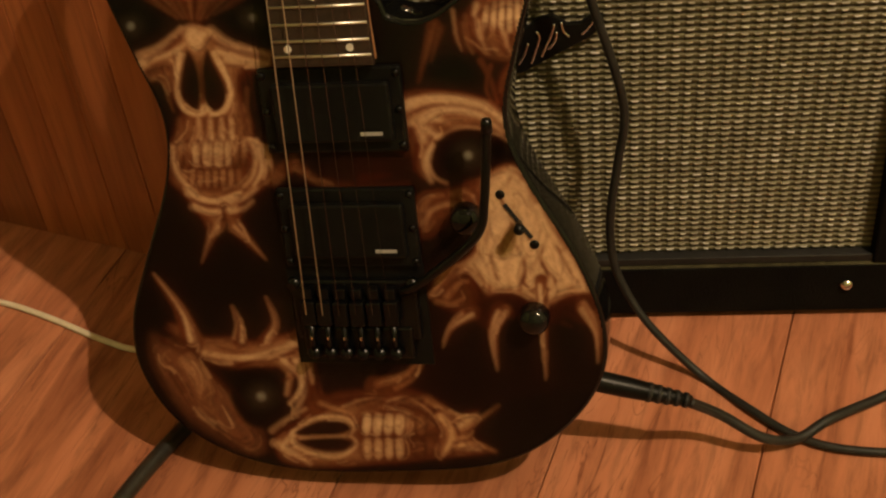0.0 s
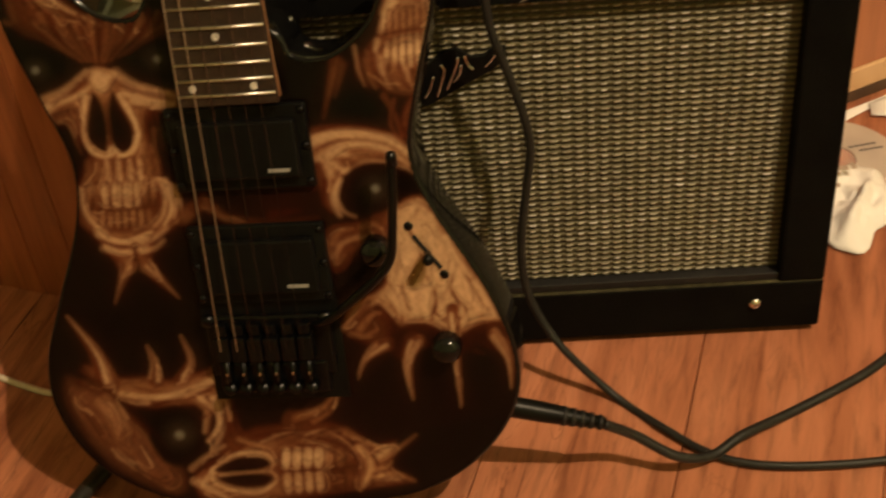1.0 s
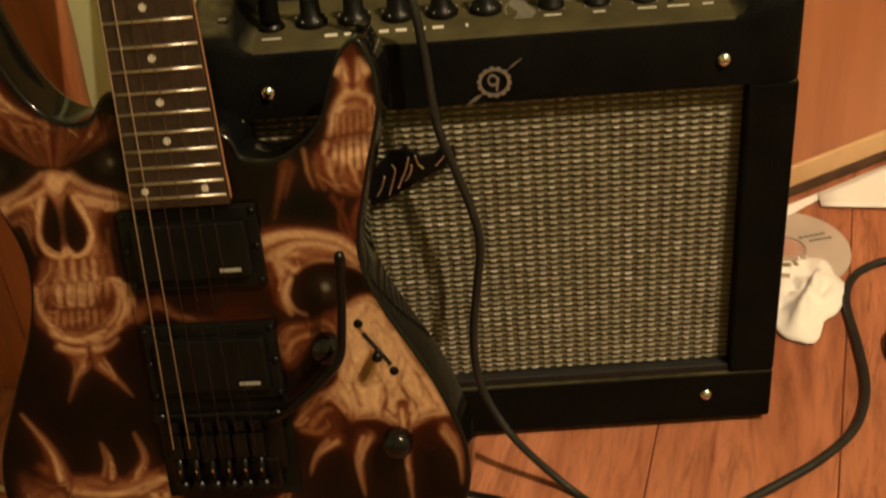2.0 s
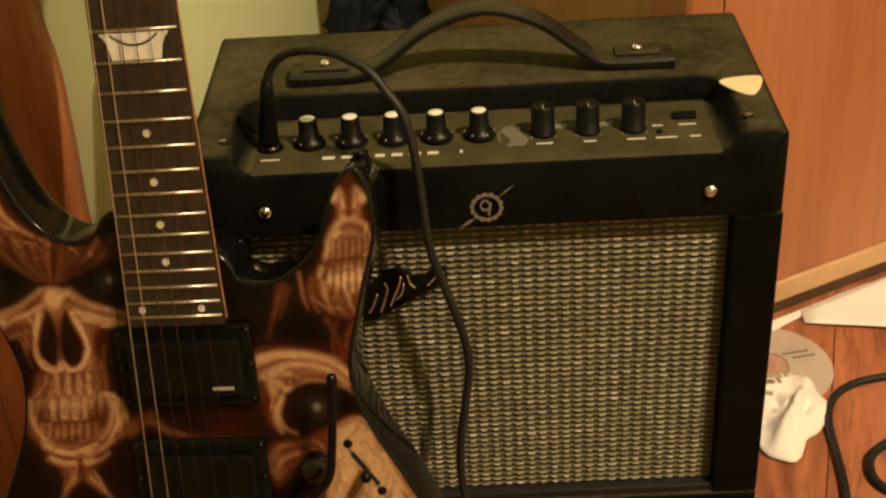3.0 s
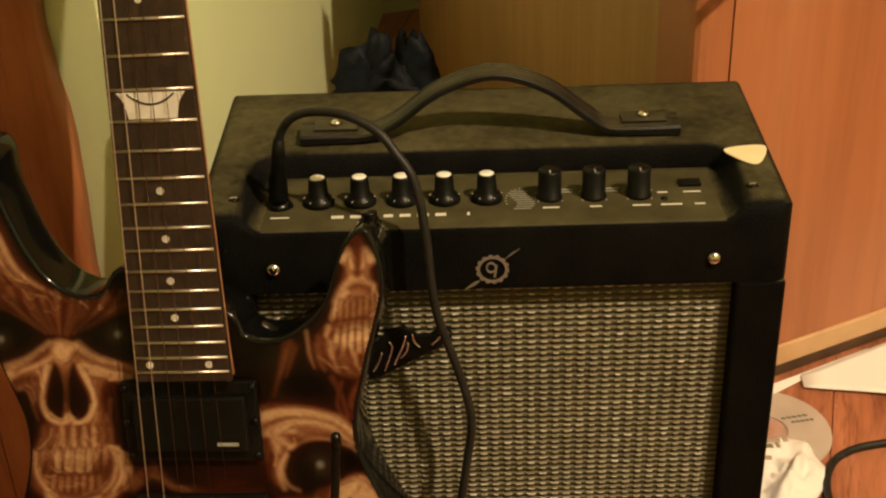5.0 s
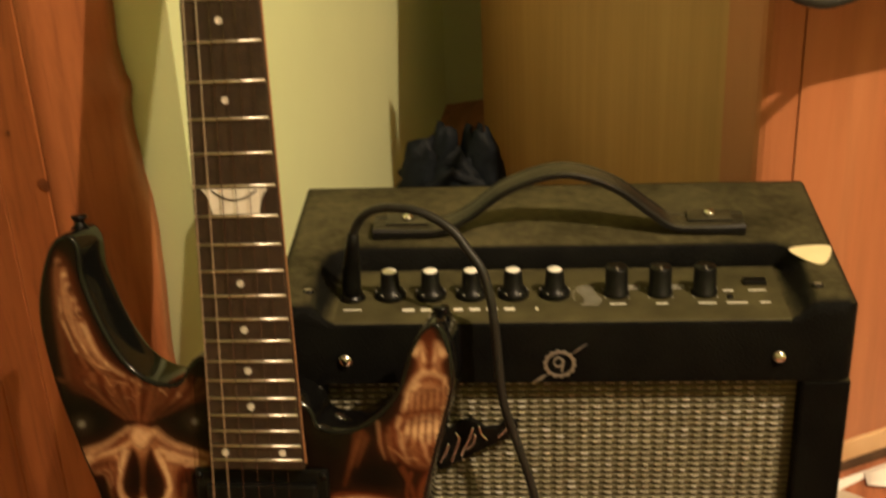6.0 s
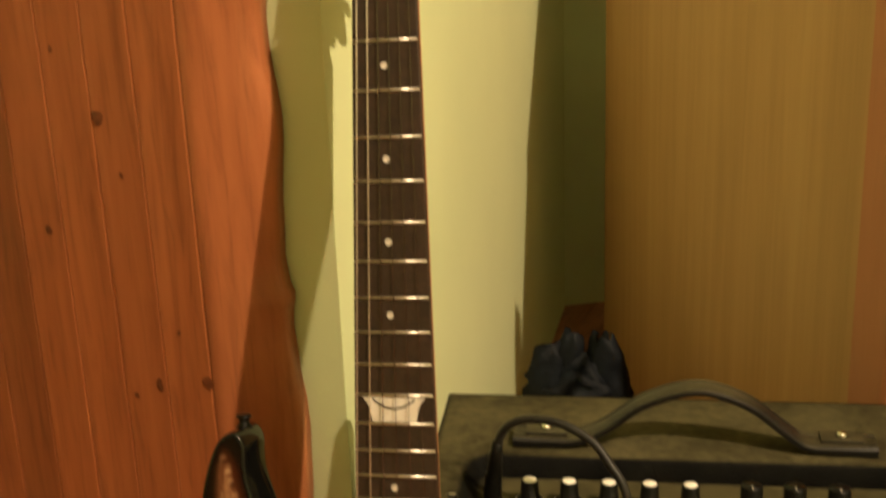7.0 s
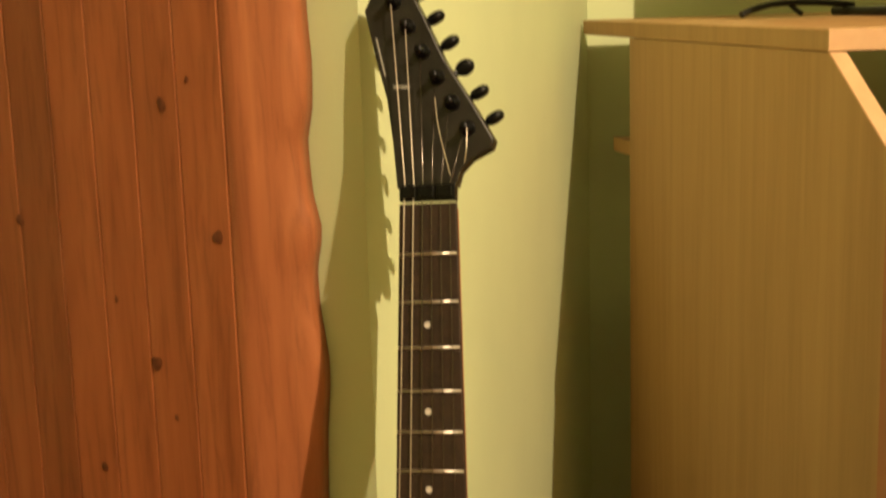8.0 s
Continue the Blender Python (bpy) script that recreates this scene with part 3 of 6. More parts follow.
        q = [bm.verts.new((r * math.cos(t), 0, r * math.sin(t))) for r, t in ((0.0085, t0), (ro, t0), (ro, t1), (0.0085, t1))]
        bm.faces.new(q)
    for pts in ([(-0.0185, -0.0150), (-0.0125, -0.0098), (-0.0085, -0.0085), (-0.0120, -0.0122)], [(0.0185, 0.0160), (0.0120, 0.0105), (0.0085, 0.0080), (0.0130, 0.0125)]):
        bm.faces.new([bm.verts.new((x, 0, z)) for x, z in pts])
    for a in range(10):
        t0, t1 = radians(20 + 30 * a), radians(20 + 30 * (a + 1))
        q = [bm.verts.new((-0.001 + r * 0.8 * math.cos(t), 0, 0.0015 + r * math.sin(t))) for r, t in ((0.0030, t0), (0.0043, t0), (0.0043, t1), (0.0030, t1))]
        bm.faces.new(q)
    bm.faces.new([bm.verts.new((x, 0, z)) for x, z in ((0.0018, 0.0035), (0.0034, 0.0030), (0.0020, -0.0065), (0.0006, -0.0060))])
    bmesh.ops.recalc_face_normals(bm, faces=bm.faces[:])
    geo_ = bmesh.ops.extrude_face_region(bm, geom=bm.faces[:])
    bmesh.ops.translate(bm, verts=[g for g in geo_["geom"] if isinstance(g, bmesh.types.BMVert)], vec=(0, -0.0009, 0))
    part("badge", bm, M_BADGE, top, "round silver-grey toothed badge", False, pose(-0.0005, -0.0001, 0.3215))
    return top


M_CLOTH = material("cloth_backing", mottled((0.030, 0.026, 0.014), (0.055, 0.048, 0.028), 400), rough=0.8)


def thread_look(nt, p):
    geo = nt.nodes.new("ShaderNodeNewGeometry")
    nt.links.new(ramp(nt, geo.outputs["Random Per Island"], ((0.0, (0.32, 0.29, 0.21)), (0.6, (0.52, 0.485, 0.38)), (0.88, (0.72, 0.69, 0.58)), (1.0, (0.97, 0.95, 0.88)))), p.inputs["Base Color"])
    mr = nt.nodes.new("ShaderNodeMapRange")
    mr.inputs[3].default_value, mr.inputs[4].default_value = 0.5, 0.22
    nt.links.new(geo.outputs["Random Per Island"], mr.inputs[0])
    nt.links.new(mr.outputs[0], p.inputs["Roughness"])


M_SILVERTHREAD = material("silver_thread", thread_look, metal=0.5)
M_RIB = material("olive_rib", mottled((0.095, 0.082, 0.043), (0.150, 0.131, 0.072), 45), rough=0.55, spec=0.3)
M_CAP = material("brushed_cap", color=(0.82, 0.80, 0.76), rough=0.4, metal=0.1)
M_BADGE = material("badge_pewter", mottled((0.26, 0.25, 0.22), (0.36, 0.34, 0.30), 200), rough=0.45, metal=0.6)
amplifier()


# ---- electric guitar ----
from mathutils.geometry import tessellate_polygon

SCALE = 0.618
fret = lambda n: SCALE * (1 - 2 ** (-n / 12))
space = lambda n: (fret(n) + fret(n - 1)) / 2
half = lambda u: 0.0200 + 0.0095 * u / 0.4635
MID = 0.0015


def lay(u, v):
    """Places on the body, drawn in towards the neck joint."""
    return (u, v) if u <= 0.4635 else (0.4635 + (u - 0.4635) * 0.938, v * 0.955 + 0.0022)


def G(u, v, w):
    """Guitar space: u down the neck from the nut, v across, w out of the face."""
    u, v = lay(u, v)
    return Vector((v, -w, -u))


BODY = [(0.401, -0.031), (0.418, -0.052), (0.413, -0.074), (0.392, -0.091), (0.354, -0.105), (0.329, -0.107), (0.321, -0.116), (0.333, -0.129), (0.372, -0.139), (0.421, -0.133), (0.465, -0.121), (0.506, -0.110), (0.548, -0.117), (0.602, -0.141), (0.646, -0.159), (0.685, -0.161), (0.724, -0.144), (0.752, -0.107), (0.764, -0.058), (0.763, 0.005), (0.755, 0.075), (0.730, 0.120), (0.691, 0.149), (0.650, 0.155), (0.601, 0.141), (0.544, 0.112), (0.508, 0.103), (0.467, 0.112), (0.417, 0.126), (0.387, 0.122), (0.380, 0.1135), (0.393, 0.1010), (0.427, 0.0870), (0.447, 0.0620), (0.446, 0.040), (0.430, 0.029)]
OUTLINE = [(p.x, p.y) for p in smooth_line([(u, v, 0) for u, v in BODY], 6, True)]


def inset_line(pts, d):
    n = len(pts)
    area = sum(pts[i][0] * pts[(i + 1) % n][1] - pts[(i + 1) % n][0] * pts[i][1] for i in range(n))
    s = 1 if area > 0 else -1
    out = []
    for i in range(n):
        a, b = pts[i - 1], pts[(i + 1) % n]
        dx, dy = b[0] - a[0], b[1] - a[1]
        L = math.hypot(dx, dy) or 1
        out.append((pts[i][0] - s * dy / L * d, pts[i][1] + s * dx / L * d))
    return out


def inside(poly, X, Y):
    """Even-odd test for arrays of points."""
    hit = np.zeros(X.shape, bool)
    n = len(poly)
    for i in range(n):
        (x0, y0), (x1, y1) = poly[i], poly[(i + 1) % n]
        if y0 == y1:
            continue
        cond = ((y0 > Y) != (y1 > Y)) & (X < (x1 - x0) * (Y - y0) / (y1 - y0) + x0)
        hit ^= cond
    return hit


def line_distance(pts, X, Y):
    """Distance to a line of points, and how far along it the nearest place lies (0 to 1)."""
    best = np.full(X.shape, 1e9)
    pos = np.zeros(X.shape)
    n = len(pts) - 1
    for i in range(n):
        (x0, y0), (x1, y1) = pts[i], pts[i + 1]
        dx, dy = x1 - x0, y1 - y0
        t = np.clip(((X - x0) * dx + (Y - y0) * dy) / (dx * dx + dy * dy + 1e-9), 0, 1)
        d = np.hypot(X - x0 - t * dx, Y - y0 - t * dy)
        m = d < best
        best, pos = np.where(m, d, best), np.where(m, (i + t) / n, pos)
    return best, pos


class Airbrush:
    """Paints the body's picture point by point: fills with soft rims, tapering strokes and ellipses."""

    def __init__(self, X, Y):
        self.X, self.Y = X, Y
        self.c = np.zeros(X.shape + (3,)) + np.array((0.012, 0.0075, 0.005))

    def lay(self, mask, color):
        self.c += (np.asarray(color) - self.c) * mask[..., None]

    def fill(self, poly, color, rim=None, soft=3.0, depth=22.0, amount=1.0):
        poly = [(p.x, p.y) for p in smooth_line([(x, y, 0) for x, y in poly], 4, True)]
        xs, ys = [p[0] for p in poly], [p[1] for p in poly]
        box_ = (self.X > min(xs) - 20) & (self.X < max(xs) + 20) & (self.Y > min(ys) - 20) & (self.Y < max(ys) + 20)
        X, Y = self.X[box_], self.Y[box_]
        d, _ = line_distance(poly + poly[:1], X, Y)
        s = np.where(inside(poly, X, Y), d, -d)
        mask = np.clip(s / soft * 0.5 + 0.5, 0, 1) * amount
        col = np.asarray(color, float)
        if rim is not None:
            k = np.clip(s / depth, 0, 1)[:, None] ** 0.7
            col = np.asarray(rim) * (1 - k) + col * k
        c = self.c[box_]
        self.c[box_] = c + (col - c) * mask[:, None]

    def stroke(self, pts, color, w0, w1=None, soft=2.5, amount=1.0):
        w1 = w0 if w1 is None else w1
        pts = [(p.x, p.y) for p in smooth_line([(x, y, 0) for x, y in pts], 5)]
        xs, ys = [p[0] for p in pts], [p[1] for p in pts]
        r = max(w0, w1) + soft + 2
        b = (self.X > min(xs) - r) & (self.X < max(xs) + r) & (self.Y > min(ys) - r) & (self.Y < max(ys) + r)
        d, t = line_distance(pts, self.X[b], self.Y[b])
        mask = np.clip((w0 + (w1 - w0) * t - d) / soft + 0.5, 0, 1) * amount
        c = self.c[b]
        self.c[b] = c + (np.asarray(color) - c) * mask[:, None]

    def block(self, x, y, rx, ry, color, turn=0.0, soft=0.2, amount=1.0):
        """An oval with squarer shoulders, for teeth."""
        a = radians(turn)
        dx, dy = self.X - x, self.Y - y
        p, q = (dx * math.cos(a) + dy * math.sin(a)) / rx, (-dx * math.sin(a) + dy * math.cos(a)) / ry
        self.lay(np.clip((1 - (np.abs(p) ** 3.2 + np.abs(q) ** 3.2) ** (1 / 3.2)) / soft + 0.5, 0, 1) * amount, color)

    def tooth(self, x, y, rx, ry, light, turn=0.0):
        self.block(x, y, rx + 2.2, ry + 2.5, RUST, turn, 0.3, 0.9)
        self.block(x, y, rx, ry, tuple(0.62 * v for v in light), turn, 0.3)
        self.oval(x - 0.1 * rx, y + 0.1 * ry, rx * 0.72, ry * 0.85, light, turn, 0.9)

    def fold(self, pts, light, dark, w0, w1=2.0):
        """A ridge: a lit stroke with a dark one tucked along its lower side."""
        self.stroke([(x + 0.5 * w0, y + 0.9 * w0) for x, y in pts], dark, w0 * 0.8, w1 * 0.8, w0 * 0.9 + 2, 0.8)
        self.stroke(pts, light, w0, w1, w0 * 0.8 + 2, 0.9)

    def oval(self, x, y, rx, ry, color, turn=0.0, soft=0.15, amount=1.0):
        a = radians(turn)
        dx, dy = self.X - x, self.Y - y
        p, q = (dx * math.cos(a) + dy * math.sin(a)) / rx, (-dx * math.sin(a) + dy * math.cos(a)) / ry
        self.lay(np.clip((1 - np.hypot(p, q)) / soft + 0.5, 0, 1) * amount, color)


BONE, PALE, TAN, RUST, UMBER, NIGHT = (0.295, 0.145, 0.066), (0.60, 0.375, 0.205), (0.170, 0.058, 0.022), (0.105, 0.020, 0.007), (0.027, 0.007, 0.004), (0.003, 0.002, 0.002)
CREAM = (0.68, 0.44, 0.245)


def paint(X, Y):
    a = Airbrush(X, Y)
    rnd = random.Random(7)
    # smoky ground
    for x, y, rx, ry, c in ((500, 330, 200, 60, UMBER), (760, 560, 60, 120, UMBER), (330, 480, 60, 90, (0.02, 0.008, 0.005)), (900, 690, 150, 60, (0.035, 0.008, 0.006)), (660, 300, 60, 40, RUST), (820, 130, 90, 50, UMBER), (760, 640, 40, 60, UMBER), (620, 690, 120, 30, UMBER)):
        a.oval(x, y, rx, ry, c, 0, 1.6, 0.45)
    # --- upper left face: furrowed brow
    a.fill([(140, -300), (175, -290), (215, -200), (262, -110), (320, -60), (400, -36), (470, -46), (480, -6), (440, 0), (385, 28), (345, 44), (305, 22), (255, 0), (205, -12), (180, -60), (160, -160)], TAN, UMBER, 4, 34)
    for k in range(17):
        x0 = 225 + k * 15
        a.stroke([(342 + (x0 - 342) * 0.28, 34), (342 + (x0 - 342) * 0.75, -2), (x0, -44 - 10 * math.sin(k))], BONE if k % 2 else RUST, 2.0, 5.5, 5, 0.75)
    for k in range(8):
        a.stroke([(178 + k * 9, -230 + k * 22), (190 + k * 12, -130 + k * 12), (215 + k * 14, -70 + k * 5)], BONE if k % 2 else UMBER, 5, 2, 6, 0.8)
    a.stroke([(165, -265), (190, -170), (225, -95)], PALE, 6, 2, 8, 0.6)
    a.oval(225, 47, 62, 38, NIGHT, -10, 0.3)
    a.oval(430, 37, 66, 40, NIGHT, 8, 0.3)
    for x, y in ((230, 48), (446, 33)):
        a.oval(x, y, 20, 18, (0.05, 0.06, 0.05), 0, 1.2, 0.9)
        a.oval(x, y, 7, 7, (0.30, 0.33, 0.28), 0, 0.9)
    # cheeks, jaw
    a.fill([(243, 104), (290, 84), (322, 54), (345, 44), (375, 56), (405, 80), (478, 94), (478, 134), (436, 128), (424, 160), (446, 215), (450, 260), (476, 300), (466, 338), (436, 352), (426, 392), (470, 462), (420, 424), (398, 398), (380, 430), (354, 472), (364, 410), (326, 352), (296, 318), (300, 250), (318, 200), (282, 150), (262, 146)], BONE, RUST, 4, 22)
    a.stroke([(335, 60), (345, 78), (360, 62)], PALE, 14, 8, 12, 0.8)
    a.stroke([(250, 110), (300, 96), (325, 80)], PALE, 7, 3, 8, 0.7)
    a.stroke([(385, 92), (430, 106), (474, 112)], PALE, 7, 4, 9, 0.7)
    for pts in ([(322, 100), (310, 150), (320, 190), (350, 206), (366, 196)], [(384, 110), (408, 160), (398, 196), (372, 206)]):
        a.stroke(pts, PALE, 5, 3, 5, 0.8)
    a.fill([(328, 94), (342, 108), (352, 150), (350, 196), (330, 186), (318, 160)], NIGHT, None, 4)
    a.fill([(364, 90), (376, 112), (398, 158), (394, 190), (372, 198), (358, 176), (356, 130)], NIGHT, None, 4)
    for x0, x1 in ((285, 300), (300, 312), (428, 436), (438, 446)):
        a.stroke([(x0, 120), (x1, 160), (x1 + 4, 196)], RUST, 3, 1, 5, 0.8)
    for k in range(8):
        a.stroke([(312 + k * 18, 212), (316 + k * 17, 240)], RUST, 2.5, 4, 5, 0.6)
    a.oval(377, 286, 72, 48, UMBER, 0, 0.5, 0.9)
    for k in range(7):
        x = 322 + k * 18.5
        hgt = 30 - abs(k - 3) * 3.5
        a.oval(x, 262 - abs(k - 3) * 1.5, 9.5, hgt, TAN, 0, 0.35)
        a.oval(x - 1, 260, 6.5, hgt * 0.72, PALE, 0, 0.8, 0.9)
    for k in range(7):
        x = 330 + k * 16
        a.oval(x, 310 + 4 * math.sin(k * 0.5), 8, 20, TAN, 0, 0.4)
        a.oval(x - 1, 312, 5, 13, BONE, 0, 0.9, 0.9)
    a.stroke([(322, 288), (377, 296), (436, 288)], NIGHT, 1.6, 1.6, 3, 0.8)
    for pts in ([(308, 262), (312, 300), (332, 330)], [(452, 250), (462, 300), (448, 330)], [(470, 262), (478, 300), (470, 326)], [(330, 345), (375, 358), (425, 342)], [(345, 368), (376, 380), (416, 366)]):
        a.stroke(pts, PALE, 5, 3, 5, 0.75)
    for pts in ([(338, 356), (376, 368), (420, 354)], [(392, 372), (396, 400)], [(372, 400), (366, 440)], [(430, 400), (440, 440)]):
        a.stroke(pts, RUST, 3, 2, 5, 0.8)
    # --- drift of bone between the pickups
    a.stroke([(480, 318), (520, 296), (560, 322), (640, 332), (722, 326)], TAN, 14, 2, 10, 0.9)
    a.stroke([(520, 280), (540, 312), (590, 330)], BONE, 5, 2, 6, 0.8)
    a.stroke([(640, 318), (690, 312)], RUST, 9, 3, 8)
    a.stroke([(690, 255), (718, 275)], RUST, 12, 3, 9)
    # --- lower horn: grin with long teeth
    a.fill([(884, -182), (906, -176), (930, -100), (944, -20), (940, 50), (918, 108), (890, 112), (850, 100), (812, 92), (796, 60), (816, 24), (846, -20), (866, -90)], TAN, UMBER, 4, 24)
    a.stroke([(893, -165), (898, -120)], RUST, 16, 8, 8)
    for pts in ([(872, -128), (884, -108), (884, -90)], [(925, -128), (912, -108), (912, -92)]):
        a.stroke(pts, PALE, 10, 5, 8, 0.85)
    a.stroke([(868, -70), (896, -84), (928, -72)], RUST, 4, 4, 6, 0.8)
    a.stroke([(856, -18), (880, -58), (925, -52)], PALE, 8, 5, 8, 0.8)
    a.oval(898, 0, 42, 46, UMBER, 10, 0.6, 0.75)
    for k in range(6):
        a.oval(866 + k * 13, -14 - k * 2.5, 6, 20, TAN, 4, 0.4)
        a.oval(866 + k * 13, -16 - k * 2.5, 4, 13, BONE, 4, 0.9)
    for k in range(6):
        a.oval(858 + k * 14.5, 34 + (2.5 - k) * 2, 7.5, 24, TAN, 6, 0.4)
        a.oval(858 + k * 14.5, 34 + (2.5 - k) * 2, 5.2, 17, PALE, 6, 0.9)
    for k in range(7):
        a.stroke([(806 + k * 11, 38 + k * 6), (812 + k * 12, 74 + k * 3), (824 + k * 12, 96 + k)], BONE if k % 2 else RUST, 4.5, 2, 5, 0.85)
    a.stroke([(766, 48), (756, 84), (740, 146)], TAN, 13, 3, 8)
    a.stroke([(762, 60), (750, 110)], BONE, 5, 2, 6, 0.8)
    a.oval(800, 128, 46, 26, NIGHT, 10, 0.6, 0.9)
    a.stroke([(928, 106), (900, 126), (884, 168), (886, 195)], RUST, 13, 8, 9)
    a.stroke([(912, 114), (892, 140), (884, 165)], BONE, 3, 2, 5, 0.8)
    # --- one-eyed face
    a.fill([(710, 168), (770, 160), (850, 172), (892, 200), (904, 250), (866, 232), (812, 232), (768, 256), (760, 318), (736, 306), (716, 232)], BONE, RUST, 4, 20)
    for pts in ([(718, 184), (780, 172), (850, 184), (890, 214)], [(775, 242), (752, 226), (760, 204), (800, 198), (850, 208)], [(764, 262), (752, 290), (762, 322)]):
        a.stroke(pts, PALE, 7, 5, 9, 0.7)
    for pts in ([(722, 200), (790, 186), (850, 196)], [(742, 240), (738, 212), (756, 196)], [(736, 260), (732, 300)]):
        a.stroke(pts, RUST, 4, 3, 6, 0.85)
    a.oval(824, 278, 62, 46, NIGHT, -16, 0.16)
    a.stroke([(860, 262), (906, 280)], NIGHT, 26, 5, 6)
    a.oval(828, 277, 26, 22, (0.06, 0.07, 0.055), 0, 1.3, 0.9)
    a.oval(828, 277, 8, 8, (0.34, 0.36, 0.30), 0, 0.9)
    # cheek and the cream field round the switch
    a.fill([(736, 348), (800, 336), (850, 312), (905, 290), (936, 326), (972, 384), (1004, 436), (1034, 492), (1046, 524), (1006, 530), (962, 548), (906, 524), (866, 532), (838, 500), (806, 476), (764, 528), (772, 486), (832, 452), (846, 400), (796, 402), (748, 424)], PALE, TAN, 4, 26)
    a.fill([(738, 350), (800, 338), (850, 318), (846, 400), (796, 404), (748, 424)], TAN, RUST, 5, 20, 0.9)
    for pts in ([(752, 378), (790, 362), (826, 366)], [(746, 398), (762, 372)], [(880, 322), (862, 344), (880, 366)], [(912, 318), (902, 340)]):
        a.stroke(pts, PALE, 5, 3, 6, 0.7)
    a.oval(818, 395, 26, 20, UMBER, 0, 0.5, 0.9)
    for pts in ([(862, 330), (846, 360), (860, 400)], [(900, 318), (884, 346), (896, 372)], [(880, 420), (868, 460), (880, 496)], [(846, 446), (864, 480), (866, 516)], [(915, 440), (930, 480), (916, 516)], [(968, 420), (958, 462), (982, 500)], [(990, 440), (1008, 480), (1022, 500)], [(940, 470), (926, 500), (944, 520)], [(960, 470), (974, 500), (956, 520)], [(905, 400), (890, 430), (884, 456)]):
        a.stroke(pts, TAN, 3.5, 2.5, 6, 0.85)
    a.oval(900, 430, 12, 30, (0.28, 0.20, 0.07), 20, 0.6, 0.7)
    a.stroke([(770, 520), (800, 492), (822, 480)], PALE, 6, 3, 6, 0.8)
    a.fill([(764, 528), (800, 486), (836, 498), (850, 530), (836, 560), (790, 552)], TAN, RUST, 6, 18, 0.8)
    # --- claws over the dark lower bout
    a.fill([(836, 548), (880, 516), (930, 530), (962, 544), (1010, 526), (1050, 536), (1062, 572), (1030, 572), (990, 560), (950, 580), (900, 560), (860, 580)], UMBER, RUST, 8, 14, 0.9)
    for pts, w in (([(884, 552), (872, 596), (882, 656)], 17), ([(958, 500), (962, 580), (968, 672)], 13), ([(1036, 536), (1058, 580), (1060, 642)], 17), ([(838, 556), (800, 580), (786, 614)], 13)):
        a.stroke(pts, TAN, w, 1, 6)
        a.stroke([(x - 3, y + 3) for x, y in pts], PALE, w * 0.35, 0.6, 6, 0.85)
    a.stroke([(944, 512), (956, 500), (968, 514)], RUST, 4, 4, 5, 0.8)
    # --- lower left: horned face lying on its side
    a.fill([(288, 582), (340, 596), (402, 622), (478, 600), (540, 588), (556, 640), (562, 700), (544, 742), (506, 762), (484, 780), (500, 822), (580, 832), (670, 826), (770, 816), (884, 802), (834, 770), (884, 718), (806, 734), (746, 716), (690, 698), (640, 704), (580, 706), (548, 640), (500, 634), (420, 646), (360, 640)], BONE, RUST, 4, 20)
    a.fill([(292, 574), (330, 580), (360, 596), (404, 596), (440, 604), (474, 598), (512, 590), (536, 574), (546, 640), (500, 652), (420, 656), (366, 646), (324, 622)], BONE, RUST, 5, 16)
    a.fill([(548, 640), (566, 700), (600, 692), (660, 690), (730, 690), (790, 720), (800, 740), (720, 716), (640, 710), (584, 726), (550, 750), (520, 760), (540, 712)], TAN, RUST, 5, 12)
    for pts, w in (([(338, 606), (316, 548), (268, 486)], 22), ([(424, 606), (422, 574), (408, 544)], 13), ([(470, 606), (486, 572), (468, 528)], 15)):
        a.stroke(pts, TAN, w, 1.5, 6)
        a.stroke([(x + 3, y) for x, y in pts], PALE, w * 0.4, 0.8, 7, 0.8)
    a.fill([(262, 586), (300, 600), (352, 634), (410, 690), (466, 752), (474, 806), (440, 812), (388, 790), (330, 752), (282, 690), (256, 632)], (0.22, 0.10, 0.05), UMBER, 8, 26)
    a.stroke([(324, 640), (356, 680), (352, 700)], BONE, 9, 3, 10, 0.7)
    a.stroke([(300, 650), (350, 720), (430, 786)], TAN, 14, 6, 18, 0.6)
    a.stroke([(286, 604), (340, 636), (400, 690), (456, 748)], RUST, 4, 2, 6, 0.9)
    a.oval(456, 706, 46, 54, NIGHT, -20, 0.2)
    a.oval(461, 704, 24, 22, (0.06, 0.07, 0.055), 0, 1.3, 0.9)
    a.oval(461, 704, 8, 8, (0.30, 0.33, 0.27), 0, 0.9)
    for pts in ([(500, 640), (528, 646), (532, 690), (512, 716)], [(512, 668), (506, 700)], [(430, 636), (480, 620), (530, 606)], [(540, 760), (520, 770), (500, 790)]):
        a.stroke(pts, PALE, 6, 4, 7, 0.75)
    for pts in ([(512, 640), (520, 664), (500, 676)], [(420, 650), (470, 634), (520, 626)], [(548, 660), (552, 710)], [(506, 760), (540, 744)]):
        a.stroke(pts, RUST, 4, 2, 6, 0.85)
    for pts in ([(516, 772), (560, 744), (606, 746), (628, 762)], [(518, 784), (556, 802), (606, 804), (628, 786)]):
        a.stroke(pts, PALE, 5, 3, 5, 0.8)
    a.fill([(522, 770), (562, 750), (606, 752), (618, 764), (580, 772)], NIGHT, None, 3)
    a.fill([(524, 780), (580, 778), (620, 784), (604, 798), (556, 796)], NIGHT, None, 3)
    a.oval(705, 768, 78, 44, RUST, 0, 0.5, 0.75)
